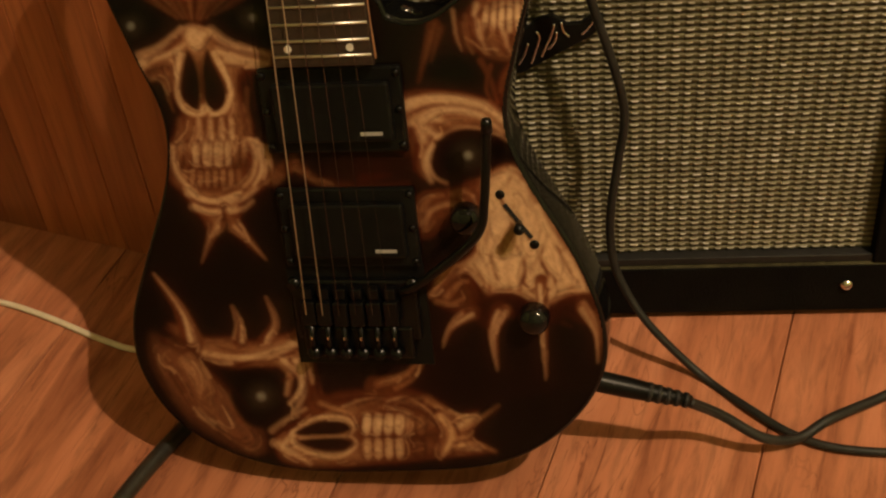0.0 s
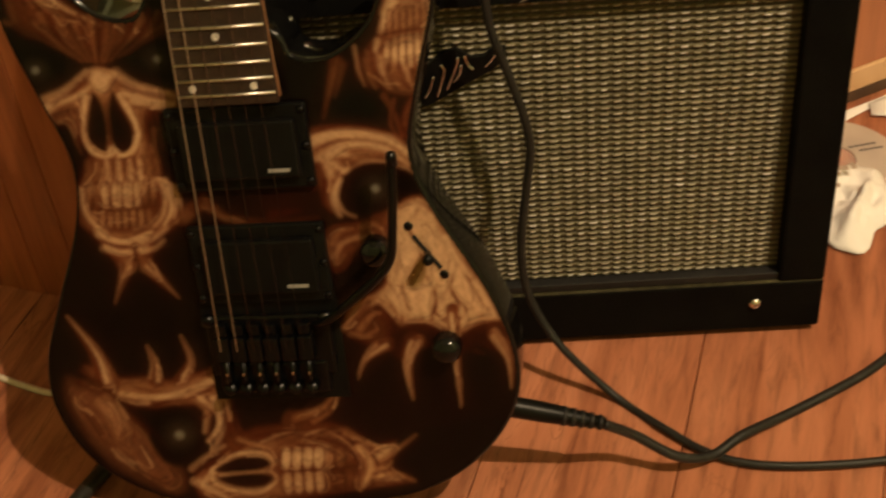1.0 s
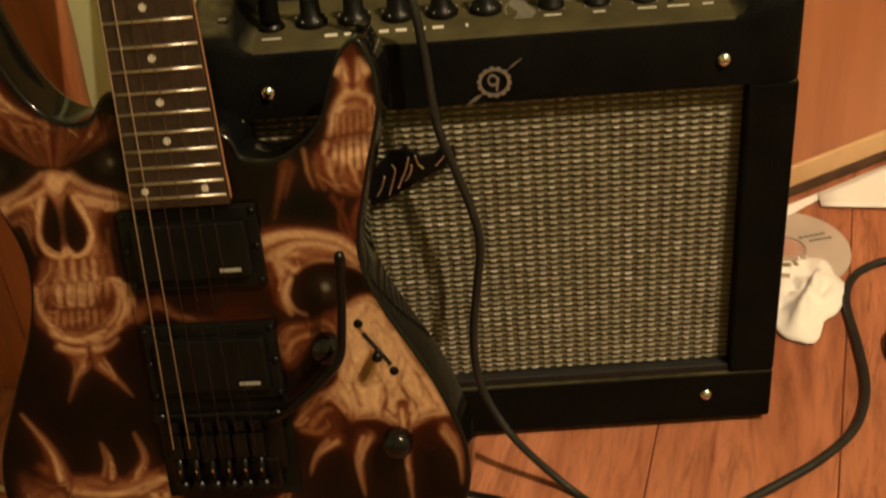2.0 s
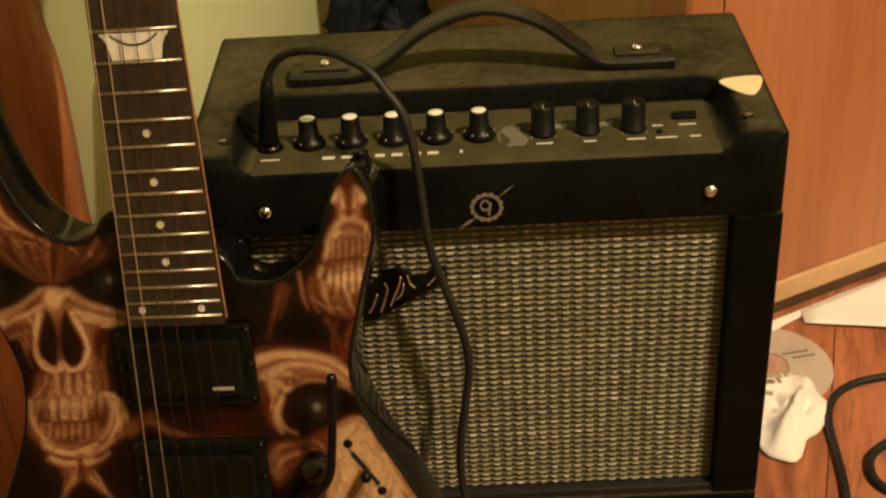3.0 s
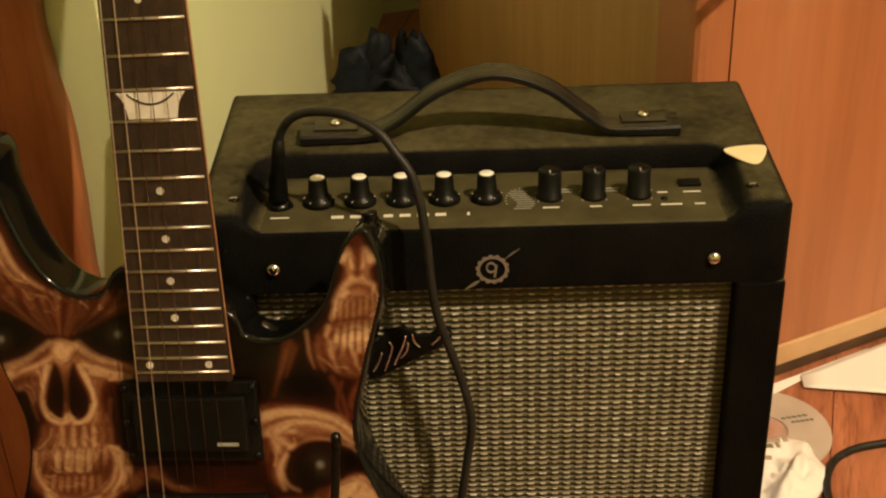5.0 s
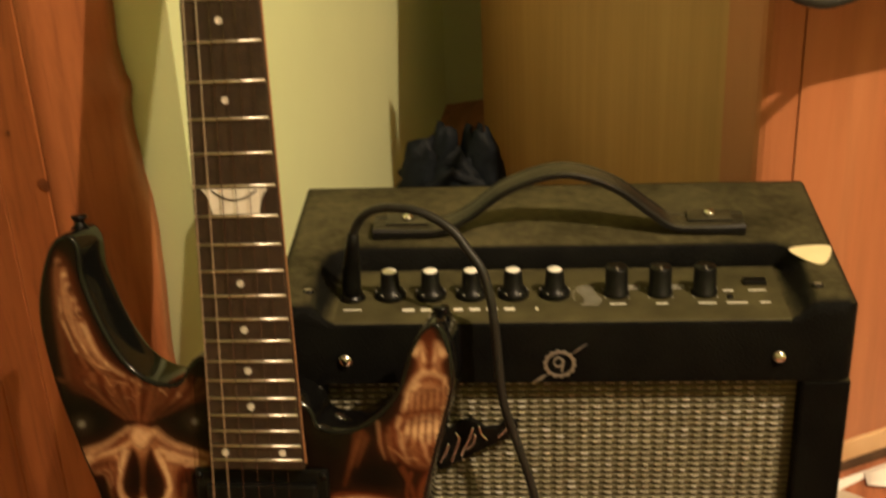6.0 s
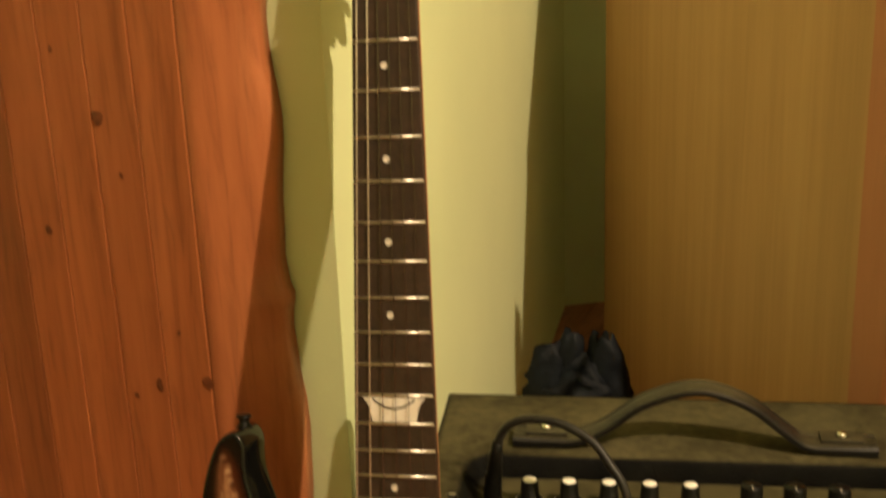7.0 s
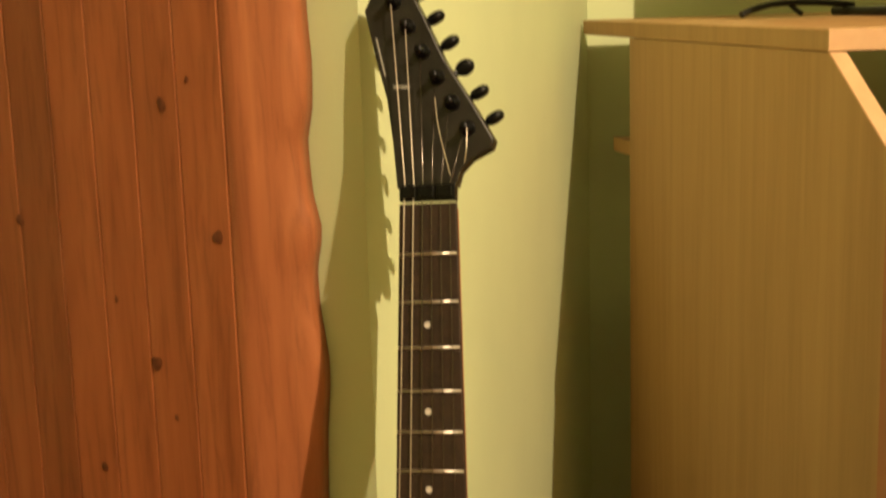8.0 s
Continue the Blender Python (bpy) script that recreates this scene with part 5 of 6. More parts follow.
def electric_guitar():
    g = empty("electric_guitar", pose(-0.2002, 0.0203, 0.7647, -15.094, -2.728, -4.993), "black electric guitar with airbrushed bone and fang artwork", "guitar")
    part("body", body_shell(), M_GLOSS, g, "gloss black body edge", True)
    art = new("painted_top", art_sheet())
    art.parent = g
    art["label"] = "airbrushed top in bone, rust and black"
    # neck and fingerboard
    bm = bmesh.new()
    rings = []
    for k in range(25):
        u = 0.004 + k / 24 * 0.464
        h = half(u)
        t = 0.019 + 0.002 * u
        prof = [(-h, -0.005), (-h * 0.97, -0.010), (-h * 0.72, -0.005 - t * 0.75), (0, -0.005 - t), (h * 0.72, -0.005 - t * 0.75), (h * 0.97, -0.010), (h, -0.005)]
        rings.append([bm.verts.new(G(u, MID + v, w)) for v, w in prof])
    for a, b in zip(rings, rings[1:]):
        for j in range(7):
            bm.faces.new((a[j], a[(j + 1) % 7], b[(j + 1) % 7], b[j]))
    bm.faces.new(rings[0])
    bm.faces.new(rings[-1])
    bmesh.ops.recalc_face_normals(bm, faces=bm.faces[:])
    neck = part("neck", bm, M_MAPLE, g, "reddish brown wooden neck", True)
    bm = prism([(MID - half(0), 0.0), (MID + half(0), 0.0), (MID + half(0.470), -0.470), (MID - half(0.470), -0.470)], 0, 0.0052, 0.0006)
    fb = part("fingerboard", bm, M_ROSEWOOD, neck, "dark rosewood fingerboard", False, Matrix(((1, 0, 0, 0), (0, 0, -1, 0.0052), (0, 1, 0, 0), (0, 0, 0, 1))))
    for n in range(1, 25):
        u = fret(n)
        h = half(u)
        part("fret", tube([G(u, MID - h + 0.0004, 0.0001), G(u, MID, 0.0007), G(u, MID + h - 0.0004, 0.0001)], 0.00095, 8), M_FRET, neck, "", True)
    dot = lambda u, v: part("inlay_dot", lathe([(0.0, 0.0003), (0.0023, 0.0003), (0.0023, -0.0005), (0.0, -0.0005)], 18), M_PEARL, neck, "", False, Matrix.Translation(G(u, v, 0.0001)) @ pose(0, 0, 0, 90, 0, 0))
    for n in (3, 5, 7, 9, 15, 17, 19, 21):
        dot(space(n), MID * 0.4)
    dot(space(24), 0.0185)
    dot(space(24), -0.0185)
    # twelfth-fret inlay: flared pearl block with a dark smile cut in
    a, b = fret(11) + 0.0016, fret(12) - 0.0014
    flare = smooth_line([(-0.0205 + MID, -a, 0), (-0.0165 + MID, -(a * 0.6 + b * 0.4), 0), (-0.0145 + MID, -b, 0)], 5) + smooth_line([(0.0145 + MID, -b, 0), (0.0165 + MID, -(a * 0.6 + b * 0.4), 0), (0.0205 + MID, -a, 0)], 5)
    part("inlay_block", prism([(p.x, p.y) for p in flare], 0, 0.0008), M_PEARL, neck, "flared pearl twelfth-fret inlay", False, Matrix(((1, 0, 0, 0), (0, 0, -1, 0.0004), (0, 1, 0, 0), (0, 0, 0, 1))))
    part("inlay_arc", tube([G(a + 0.0008 + 0.0062 * (1 - ((v - MID) / 0.014) ** 2), v, 0.0005) for v in [MID + 0.014 * (k / 8 - 1) for k in range(17)]], 0.0006, 6), M_ROSEWOOD, neck)
    part("locking_nut", slab(-0.0128, -0.0015, MID - 0.0198, MID + 0.0198, -0.008, 0.0012, 0.001), M_BLACKMETAL, neck, "black locking nut")
    for k in range(3):
        part("nut_clamp", slab(-0.0110, -0.0035, MID - 0.0185 + k * 0.0128, MID - 0.0075 + k * 0.0128, 0.0012, 0.0036, 0.0008), M_BLACKMETAL, neck)
    # headstock
    head = [(-0.012, -0.022), (-0.045, -0.025), (-0.075, -0.029), (-0.105, -0.037), (-0.139, -0.045), (-0.152, -0.039), (-0.163, -0.026), (-0.166, -0.018), (-0.135, -0.003), (-0.100, 0.013), (-0.066, 0.034), (-0.043, 0.047), (-0.037, 0.045), (-0.030, 0.031), (-0.022, 0.023), (-0.012, 0.020)]
    hm = Matrix(((1, 0, 0, 0), (0, 0, -1, 0.0205), (0, 1, 0, 0), (0, 0, 0, 1)))
    hd = part("headstock", prism([(v, -u) for u, v in head], 0, 0.0135, 0.0012), M_GLOSSHEAD, g, "black pointed headstock", False, hm)
    part("printed_bar", box(-0.0006, 0.0006, -0.014, 0.014, 0.0135, 0.0137), M_PRINT, hd, "", False, pose(-0.0330, 0.105, 0, 0, 0, 13))
    part("printed_bar", box(-0.006, 0.006, -0.0011, 0.0011, 0.0135, 0.0137), M_PRINT, hd, "", False, pose(-0.0180, 0.083, 0, 0, 0, -4))
    posts = [(-0.0513 - 0.0184 * k, 0.0285 - 0.0104 * k) for k in range(6)]
    for k, (u, v) in enumerate(posts):
        t = part("tuner", lathe([(0.0, 0.0125), (0.0028, 0.0122), (0.0030, 0.008), (0.0026, 0.006), (0.0030, 0.004), (0.0052, 0.0022), (0.0056, 0.0), (0.0, 0.0)], 16), M_BLACKMETAL, g, "black machine head", True, Matrix.Translation(G(u, v, -0.0070)) @ pose(0, 0, 0, 90, 0, 0))
        d = Vector((math.cos(radians(30)), 0, math.sin(radians(30))))
        sh = part("tuner_shaft", tube([Vector((d.x * s, d.z * s, 0)) for s in (0.0, 0.014)], 0.0026, 10), M_BLACKMETAL, t, "", True, pose(0, 0, -0.0155))
        bt = lathe([(0.0, -0.0040), (0.0042, -0.0036), (0.0056, -0.002), (0.0058, 0.0), (0.0056, 0.002), (0.0042, 0.0036), (0.0, 0.0040)], 18)
        flat = 90 if k != 2 else 20
        bmesh.ops.transform(bt, matrix=pose(d.x * 0.0185, d.z * 0.0185, -0.0155, 0, 0, 30) @ pose(0, 0, 0, flat, 0, 0) @ Matrix.Diagonal((1.25, 1, 0.9, 1)), verts=bt.verts[:])
        part("tuner_button", bt, M_BLACK, t, "", True)
    # strings
    nutv = [MID - 0.0160 + k * 0.0064 for k in range(6)]
    brv = [-0.0345 + k * 0.0113 for k in range(6)]
    gauge = (0.00042, 0.00038, 0.00034, 0.00026, 0.00022, 0.0002)
    for k in range(6):
        pu_, pv_ = posts[5 - k]
        pts = [G(pu_, pv_, 0.0005), G(-0.013, nutv[k], -0.0006), G(-0.006, nutv[k], 0.0012), G(0.0, nutv[k], 0.0018), G(0.642, brv[k], 0.0042)]
        part("string", tube(pts, gauge[k], 6), M_STEEL if k < 2 else M_DIMPLAIN, g, "steel string" if k > 2 else "wound steel string", True)
    part("string_end", tube(smooth_line([G(-0.072, 0.0085, 0.004), G(-0.050, 0.0115, 0.006), G(-0.018, 0.0185, 0.003)], 5), 0.00025, 5), M_STEEL, g, "loose string end")
    part("string_end", tube(smooth_line([G(-0.0505, 0.0305, 0.003), G(-0.036, 0.031, 0.007), G(-0.026, 0.029, 0.005)], 5), 0.00025, 5), M_STEEL, g, "loose string end")
    humbucker(g, 0.5025, "pickup_ring", "neck_pickup")
    humbucker(g, 0.5845, "pickup_ring", "bridge_pickup")
    # locking tremolo bridge
    br = part("tremolo_base", slab(0.622, 0.668, -0.047, 0.039, -0.0120, -0.0075, 0.002), M_BLACKMETAL, g, "black locking tremolo bridge")
    for k in range(6):
        v = brv[k]
        part("saddle", slab(0.634, 0.652, v - 0.0050, v + 0.0050, -0.0075, 0.0030 - 0.0006 * abs(k - 2.5), 0.0012), M_BLACKMETAL, br)
        part("string_lock", slab(0.6255, 0.634, v - 0.0038, v + 0.0038, -0.0075, -0.0010, 0.001), M_BLACKMETAL, br)
        part("lock_screw", tube([G(0.652, v, -0.002), G(0.672, v, -0.001)], 0.0021, 8), M_BLACKMETAL, br, "", True)
        part("fine_tuner", lathe([(0.0, 0.0075), (0.0036, 0.0072), (0.0041, 0.006), (0.0041, 0.0), (0.0, 0.0)], 14), M_BLACKMETAL, br, "", True, Matrix.Translation(G(0.676, v, -0.0055)) @ pose(0, 0, 0, 70, 0, 0))
        part("tuner_spring", slab(0.661, 0.6635, v - 0.0007, v + 0.0007, -0.0010, 0.0008, 0.0002), M_CHROME, br)
    part("fine_tuner_plate", slab(0.657, 0.682, -0.0425, 0.0335, -0.0115, -0.0060, 0.002), M_BLACKMETAL, br)
    part("bridge_cavity", slab(0.612, 0.690, -0.050, 0.044, -0.0132, -0.0126, 0.0004), M_BLACK, g, "black tremolo cavity")
    for v in (-0.0435, 0.0365):
        part("pivot_post", lathe([(0.0, 0.004), (0.0042, 0.0036), (0.0046, 0.0), (0.0, 0.0)], 14), M_BLACKMETAL, br, "", True, Matrix.Translation(G(0.624, v, -0.0075)) @ pose(0, 0, 0, 90, 0, 0))
    arm = smooth_line([G(0.628, 0.030, -0.004), G(0.622, 0.040, 0.002), G(0.606, 0.058, 0.008), G(0.590, 0.076, 0.011), G(0.575, 0.0885, 0.012), G(0.556, 0.0925, 0.012), G(0.53, 0.0955, 0.012), G(0.504, 0.0976, 0.012)], 6)
    ta = part("tremolo_arm", tube(arm, 0.0028, 12), M_BLACKMETAL, g, "bent black tremolo arm", True)
    part("arm_tip", lathe([(0.0, 0.003), (0.0025, 0.0022), (0.0033, 0.0), (0.0033, -0.006), (0.0, -0.006)], 14), M_BLACKMETAL, ta, "", True, Matrix.Translation(G(0.504, 0.0976, 0.012)))
    # controls
    for u, v in ((0.6507, 0.1144), (0.5777, 0.0754)):
        part("control_knob", lathe([(0.0, 0.0135), (0.006, 0.0132), (0.0085, 0.011), (0.0095, 0.0085), (0.0098, 0.001), (0.0092, 0.0), (0.0, 0.0)], 26), M_GLOSS, g, "glossy black domed knob", True, Matrix.Translation(G(u, v, -0.0134)) @ pose(0, 0, 0, 90, 0, 0))
    sl = Matrix.Translation(G(0.582, 0.1078, -0.0132)) @ pose(0, 0, 0, 0, -34, 0)
    part("switch_slot", box(-0.0012, 0.0012, -0.0006, 0.0004, -0.0135, 0.0135), M_NIGHT, g, "", False, sl)
    part("switch_lever", tube([G(0.583, 0.1085, -0.013), G(0.581, 0.1105, 0.002)], [0.0018, 0.0032], 12), M_BLACK, g, "black pickup selector lever", True)
    for u, v in ((0.5634, 0.0976), (0.5989, 0.1172)):
        part("switch_screw", lathe([(0.0, 0.0008), (0.0028, 0.0005), (0.0031, 0.0)], 12), M_BLACKMETAL, g, "", True, Matrix.Translation(G(u, v, -0.0133)) @ pose(0, 0, 0, 90, 0, 0))
    for u, v, a in ((0.3225, -0.1165, 20), (0.3850, 0.1160, -10)):
        part("strap_button", lathe([(0.0, 0.009), (0.0048, 0.0086), (0.0054, 0.0074), (0.0034, 0.005), (0.0034, 0.003), (0.0060, 0.0), (0.0, 0.0)], 16), M_BLACKMETAL, g, "black strap button", True, Matrix.Translation(G(u, v, -0.040)))
    return g


M_GLOSSHEAD = material("headstock_lacquer", mottled((0.010, 0.009, 0.008), (0.022, 0.019, 0.016), 60), rough=0.28)
M_NIGHT = material("black_hollow", color=(0.003, 0.003, 0.003), rough=0.8)
electric_guitar()


# ---- guitar stand ----
def guitar_stand():
    s = empty("guitar_stand", pose(0, 0, 0), "black tubular metal guitar stand under the guitar", "stand")
    part("leg", tube(smooth_line([(-0.1917, 0.0016, 0.06), (-0.2622, -0.0418, 0.02), (-0.3229, -0.0923, 0.009), (-0.3628, -0.1652, 0.008), (-0.3815, -0.2249, 0.008)], 6), 0.0062, 12), M_STANDMETAL, s, "", True)
    part("leg", tube(smooth_line([(-0.180, -0.010, 0.060), (-0.140, 0.02, 0.020), (-0.100, 0.05, 0.009), (-0.085, 0.066, 0.008)], 6), 0.0075, 12), M_STANDMETAL, s, "", True)
    part("upright", tube(smooth_line([(-0.190, -0.010, 0.055), (-0.195, 0.01, 0.30), (-0.200, 0.036, 0.47)], 6), 0.008, 12), M_STANDMETAL, s, "", True)
    part("cradle", tube(smooth_line([(-0.27, -0.09, 0.013), (-0.26, -0.05, 0.022), (-0.19, -0.012, 0.05), (-0.14, -0.05, 0.022), (-0.13, -0.09, 0.013)], 6), 0.006, 10), M_RUBBER, s, "", True)
    part("foot_cap", tube([Vector((-0.385, -0.250, 0.0085)), Vector((-0.391, -0.272, 0.0085))], 0.0082, 12), M_RUBBER, s, "", True)


M_STANDMETAL = material("satin_black_tube", mottled((0.035, 0.033, 0.028), (0.06, 0.055, 0.045), 80), rough=0.3, metal=0.6)
guitar_stand()


# ---- cables ----
def instrument_cables():
    # amplifier input lead
    c = empty("amplifier_lead", pose(0, 0, 0), "black instrument lead plugged into the amplifier", "cable")
    line = smooth_line([(-0.1352, 0.0302, 0.4055), (-0.1326, 0.029, 0.4143), (-0.1255, 0.026, 0.4240), (-0.1136, 0.022, 0.4303), (-0.0947, 0.014, 0.4330), (-0.0802, 0.008, 0.4302), (-0.0661, 0.001, 0.4233), (-0.0558, -0.006, 0.4118), (-0.0473, -0.012, 0.4007), (-0.0427, -0.016, 0.3845), (-0.0405, -0.019, 0.3676), (-0.0391, -0.020, 0.3513), (-0.0373, -0.022, 0.3223), (-0.0339, -0.022, 0.2977), (-0.0240, -0.022, 0.2620), (-0.0160, -0.022, 0.2290), (-0.0140, -0.022, 0.2050), (-0.0178, -0.022, 0.1750), (-0.0232, -0.024, 0.1340), (-0.0232, -0.026, 0.0983), (-0.0163, -0.032, 0.0709), (0.0034, -0.045, 0.0400), (0.0406, -0.0618, 0.0042), (0.073, -0.0961, 0.0042), (0.101, -0.1202, 0.0042), (0.1347, -0.1327, 0.0042), (0.1935, -0.1355, 0.0042), (0.2925, -0.1292, 0.0042), (0.4507, -0.1296, 0.0042)], 8)
    part("lead", tube(line, 0.0031, 10), M_CABLE, c, "", True)
    part("plug_boot", tube([Vector((-0.1407, 0.0391, 0.3545)), Vector((-0.1407, 0.0388, 0.362)), Vector((-0.1395, 0.0365, 0.3780)), Vector((-0.1388, 0.0345, 0.3800)), Vector((-0.1372, 0.0325, 0.3950)), Vector((-0.1352, 0.0302, 0.4080))], [0.0066, 0.0068, 0.0064, 0.0056, 0.0050, 0.0036], 16), M_BLACK, c, "black moulded jack plug", True)
    # guitar lead
    g = empty("guitar_lead", pose(0, 0, 0), "black instrument lead running from the guitar's jack over the floor", "cable")
    j = Vector((-0.0379, -0.136, 0.0806))
    line = smooth_line([tuple(j + Vector((0.062, -0.004, -0.018))), (0.0463, -0.1314, 0.04), (0.0757, -0.135, 0.02), (0.1009, -0.1259, 0.009), (0.1242, -0.1106, 0.011), (0.1602, -0.0873, 0.0045), (0.1981, -0.0661, 0.004), (0.2322, -0.0447, 0.004), (0.2629, -0.016, 0.004), (0.2815, 0.0234, 0.004), (0.289, 0.0736, 0.004), (0.2929, 0.1293, 0.004), (0.303, 0.1595, 0.004), (0.3204, 0.1781, 0.004), (0.3503, 0.1891, 0.004), (0.4161, 0.1955, 0.004), (0.5151, 0.1757, 0.004)], 8)
    part("lead", tube(line, 0.0036, 10), M_CABLE, g, "", True)
    d = Vector((0.95, -0.05, -0.27)).normalized()
    part("plug_barrel", tube([j - d * 0.012, j, j + d * 0.022, j + d * 0.034, j + d * 0.052, j + d * 0.066], [0.0068, 0.0074, 0.0072, 0.0066, 0.0052, 0.0040], 16), M_BLACK, g, "black moulded jack plug", True)
    for k in range(5):
        p = j + d * (0.036 + k * 0.0062)
        part("strain_relief_rib", tube([p, p + d * 0.0028], 0.0068 - k * 0.0004, 14), M_RUBBER, g, "", True)
    k = empty("power_cable", pose(0, 0, 0), "black mains cable lying on the laminate floor", "cable")
    part("lead", tube(smooth_line([(0.4718, 0.1366, 0.0042), (0.3699, 0.1157, 0.0042), (0.3265, 0.0962, 0.0042), (0.3128, 0.0725, 0.0042), (0.32, 0.0469, 0.0042), (0.3632, 0.0247, 0.0042), (0.4621, 0.0151, 0.0042)], 8), 0.0040, 10), M_CABLE, k, "", True)
    w = empty("cream_cable", pose(0, 0, 0), "thin cream cable lying on the laminate floor", "cable")
    part("lead", tube(smooth_line([(-0.7289, 0.0705, 0.0028), (-0.602, 0.0523, 0.0028), (-0.5261, 0.0332, 0.0028), (-0.4777, 0.0133, 0.0028), (-0.4266, -0.0126, 0.0028), (-0.3889, -0.0261, 0.0028), (-0.3302, -0.0256, 0.0028), (-0.25, 0.0158, 0.0028), (-0.1956, 0.1336, 0.0028)], 8), 0.0026, 10), M_CREAM, w, "", True)
    h = empty("hanging_cable", pose(0, 0, 0), "black cable hanging in a loop under the desk", "cable")
    part("lead", tube(smooth_line([(0.2187, 0.43, 0.8252), (0.185, 0.270, 0.745), (0.150, 0.140, 0.675), (0.1330, 0.0925, 0.6187), (0.1352, 0.0934, 0.5997), (0.1383, 0.0949, 0.5822), (0.1443, 0.0979, 0.5639), (0.1546, 0.1030, 0.5485), (0.1693, 0.1102, 0.5380), (0.1923, 0.1216, 0.5320), (0.2225, 0.1365, 0.5392), (0.262, 0.160, 0.562), (0.300, 0.190, 0.5785)], 8), 0.0040, 10), M_CABLE, h, "", True)


instrument_cables()


# ---- small things ----
def disc():
    d = empty("compact_disc", pose(0.2575, 0.2165, 0.0, 0, 0, 20), "silver compact disc with grey print on the floor", "disc")
    bm = bmesh.new()
    def ring(r0, r1, z, mat_index):
        n = 64
        a = [bm.verts.new((r0 * math.cos(2 * math.pi * i / n), r0 * math.sin(2 * math.pi * i / n), z)) for i in range(n)]
        b = [bm.verts.new((r1 * math.cos(2 * math.pi * i / n), r1 * math.sin(2 * math.pi * i / n), z)) for i in range(n)]
        for i in range(n):
            bm.faces.new((a[i], b[i], b[(i + 1) % n], a[(i + 1) % n]))
        return a, b
    a0, b0 = ring(0.0205, 0.0595, 0.0018, 0)
    a1, b1 = ring(0.0205, 0.0600, 0.0004, 0)
    n = 64
    for i in range(n):
        bm.faces.new((b0[i], b1[i], b1[(i + 1) % n], b0[(i + 1) % n]))
        bm.faces.new((a0[i], a0[(i + 1) % n], a1[(i + 1) % n], a1[i]))
    bmesh.ops.recalc_face_normals(bm, faces=bm.faces[:])
    part("printed_face", bm, M_DISC, d, "silver printed face")
    part("clear_hub", lathe([(0.0085, 0.0004), (0.0204, 0.0004), (0.0204, 0.0014), (0.0085, 0.0014), (0.0085, 0.0004)], 40), M_HUB, d, "clear plastic hub")
    for x, y, w in ((0.034, 0.008, 0.026), (0.038, 0.000, 0.022)):
        for k in range(5):
            part("printed_bar", box(-w / 12, w / 12, -0.0013, 0.0013, 0, 0.0003), M_GREYINK, d, "", False, pose(x - w / 2 + (k + 0.5) * w / 5, y - 0.004 * k / 5, 0.0019, 0, 0, -28))


def disc_look(nt, p):
    v = coords(nt)
    nt.links.new(ramp(nt, noise_out(nt, v, 14, 2), ((0.35, (0.55, 0.50, 0.45)), (0.65, (0.68, 0.63, 0.57)))), p.inputs["Base Color"])


M_DISC = material("disc_silver", disc_look, rough=0.38, metal=0.35)
M_GREYINK = material("grey_ink", color=(0.16, 0.14, 0.13), rough=0.7)
M_HUB = material("clear_plastic", color=(0.95, 0.92, 0.9), rough=0.05)
M_HUB.node_tree.nodes["Principled BSDF"].inputs["Alpha"].default_value = 0.12
disc()


def crumpled_paper():
    bm = bmesh.new()
    rings = []
    nr, na = 14, 44
    for i in range(nr + 1):
        row = []
        for k in range(na):
            t = 2 * math.pi * k / na
            edge = 0.052 * (1 + 0.10 * math.sin(3 * t + 0.4) + 0.07 * math.sin(5 * t + 2) + 0.04 * math.sin(9 * t))
            r = edge * i / nr
            x, y = r * 0.80 * math.cos(t), r * 1.25 * math.sin(t)
            q = Vector((x * 28, y * 28, 0.7))
            z = 0.016 * abs(noise.noise(q)) + 0.009 * abs(noise.noise(q * 2.3)) + 0.004 * noise.noise(q * 5)
            f = 1 - (i / nr) ** 3
            fold = 0.010 * math.exp(-((x - 0.012 - 0.3 * y) / 0.006) ** 2)
            row.append(bm.verts.new((x, y, 0.0034 + max(z + fold, 0) * f)))
        rings.append(row)
    for a, b in zip(rings, rings[1:]):
        for k in range(na):
            bm.faces.new((a[k], b[k], b[(k + 1) % na], a[(k + 1) % na]))
    bmesh.ops.remove_doubles(bm, verts=rings[0], dist=0.0001)
    bmesh.ops.recalc_face_normals(bm, faces=bm.faces[:])
    ob = part("crumpled_paper", bm, M_TISSUE, None, "", True, pose(0.2570, 0.1510, 0, 0, 0, -12) @ Matrix.Diagonal((0.9, 0.92, 1, 1)))
    tagged(ob, "crumpled white paper lying on the disc's edge", "paper")
    ob.modifiers.new("thick", "SOLIDIFY").thickness = 0.0007
    for x, y, z, w, h, a in ((-0.010, 0.028, 0.0205, 0.016, 0.006, 10), (-0.020, 0.000, 0.0215, 0.020, 0.006, 0), (0.002, 0.034, 0.020, 0.005, 0.010, 20)):
        part("grey_mark", box(-w / 2, w / 2, -h / 2, h / 2, 0, 0.0006, 0.0002), M_BROWNINK, ob, "", False, pose(x, y, z, 0, 0, a))


M_BROWNINK = material("faded_brown_print", mottled((0.34, 0.26, 0.20), (0.48, 0.38, 0.30), 90), rough=0.85)
M_TISSUE = material("crumpled_white_paper", mottled((0.82, 0.79, 0.75), (0.89, 0.87, 0.84), 30, 160, 0.4, 0.001), rough=0.9)
crumpled_paper()


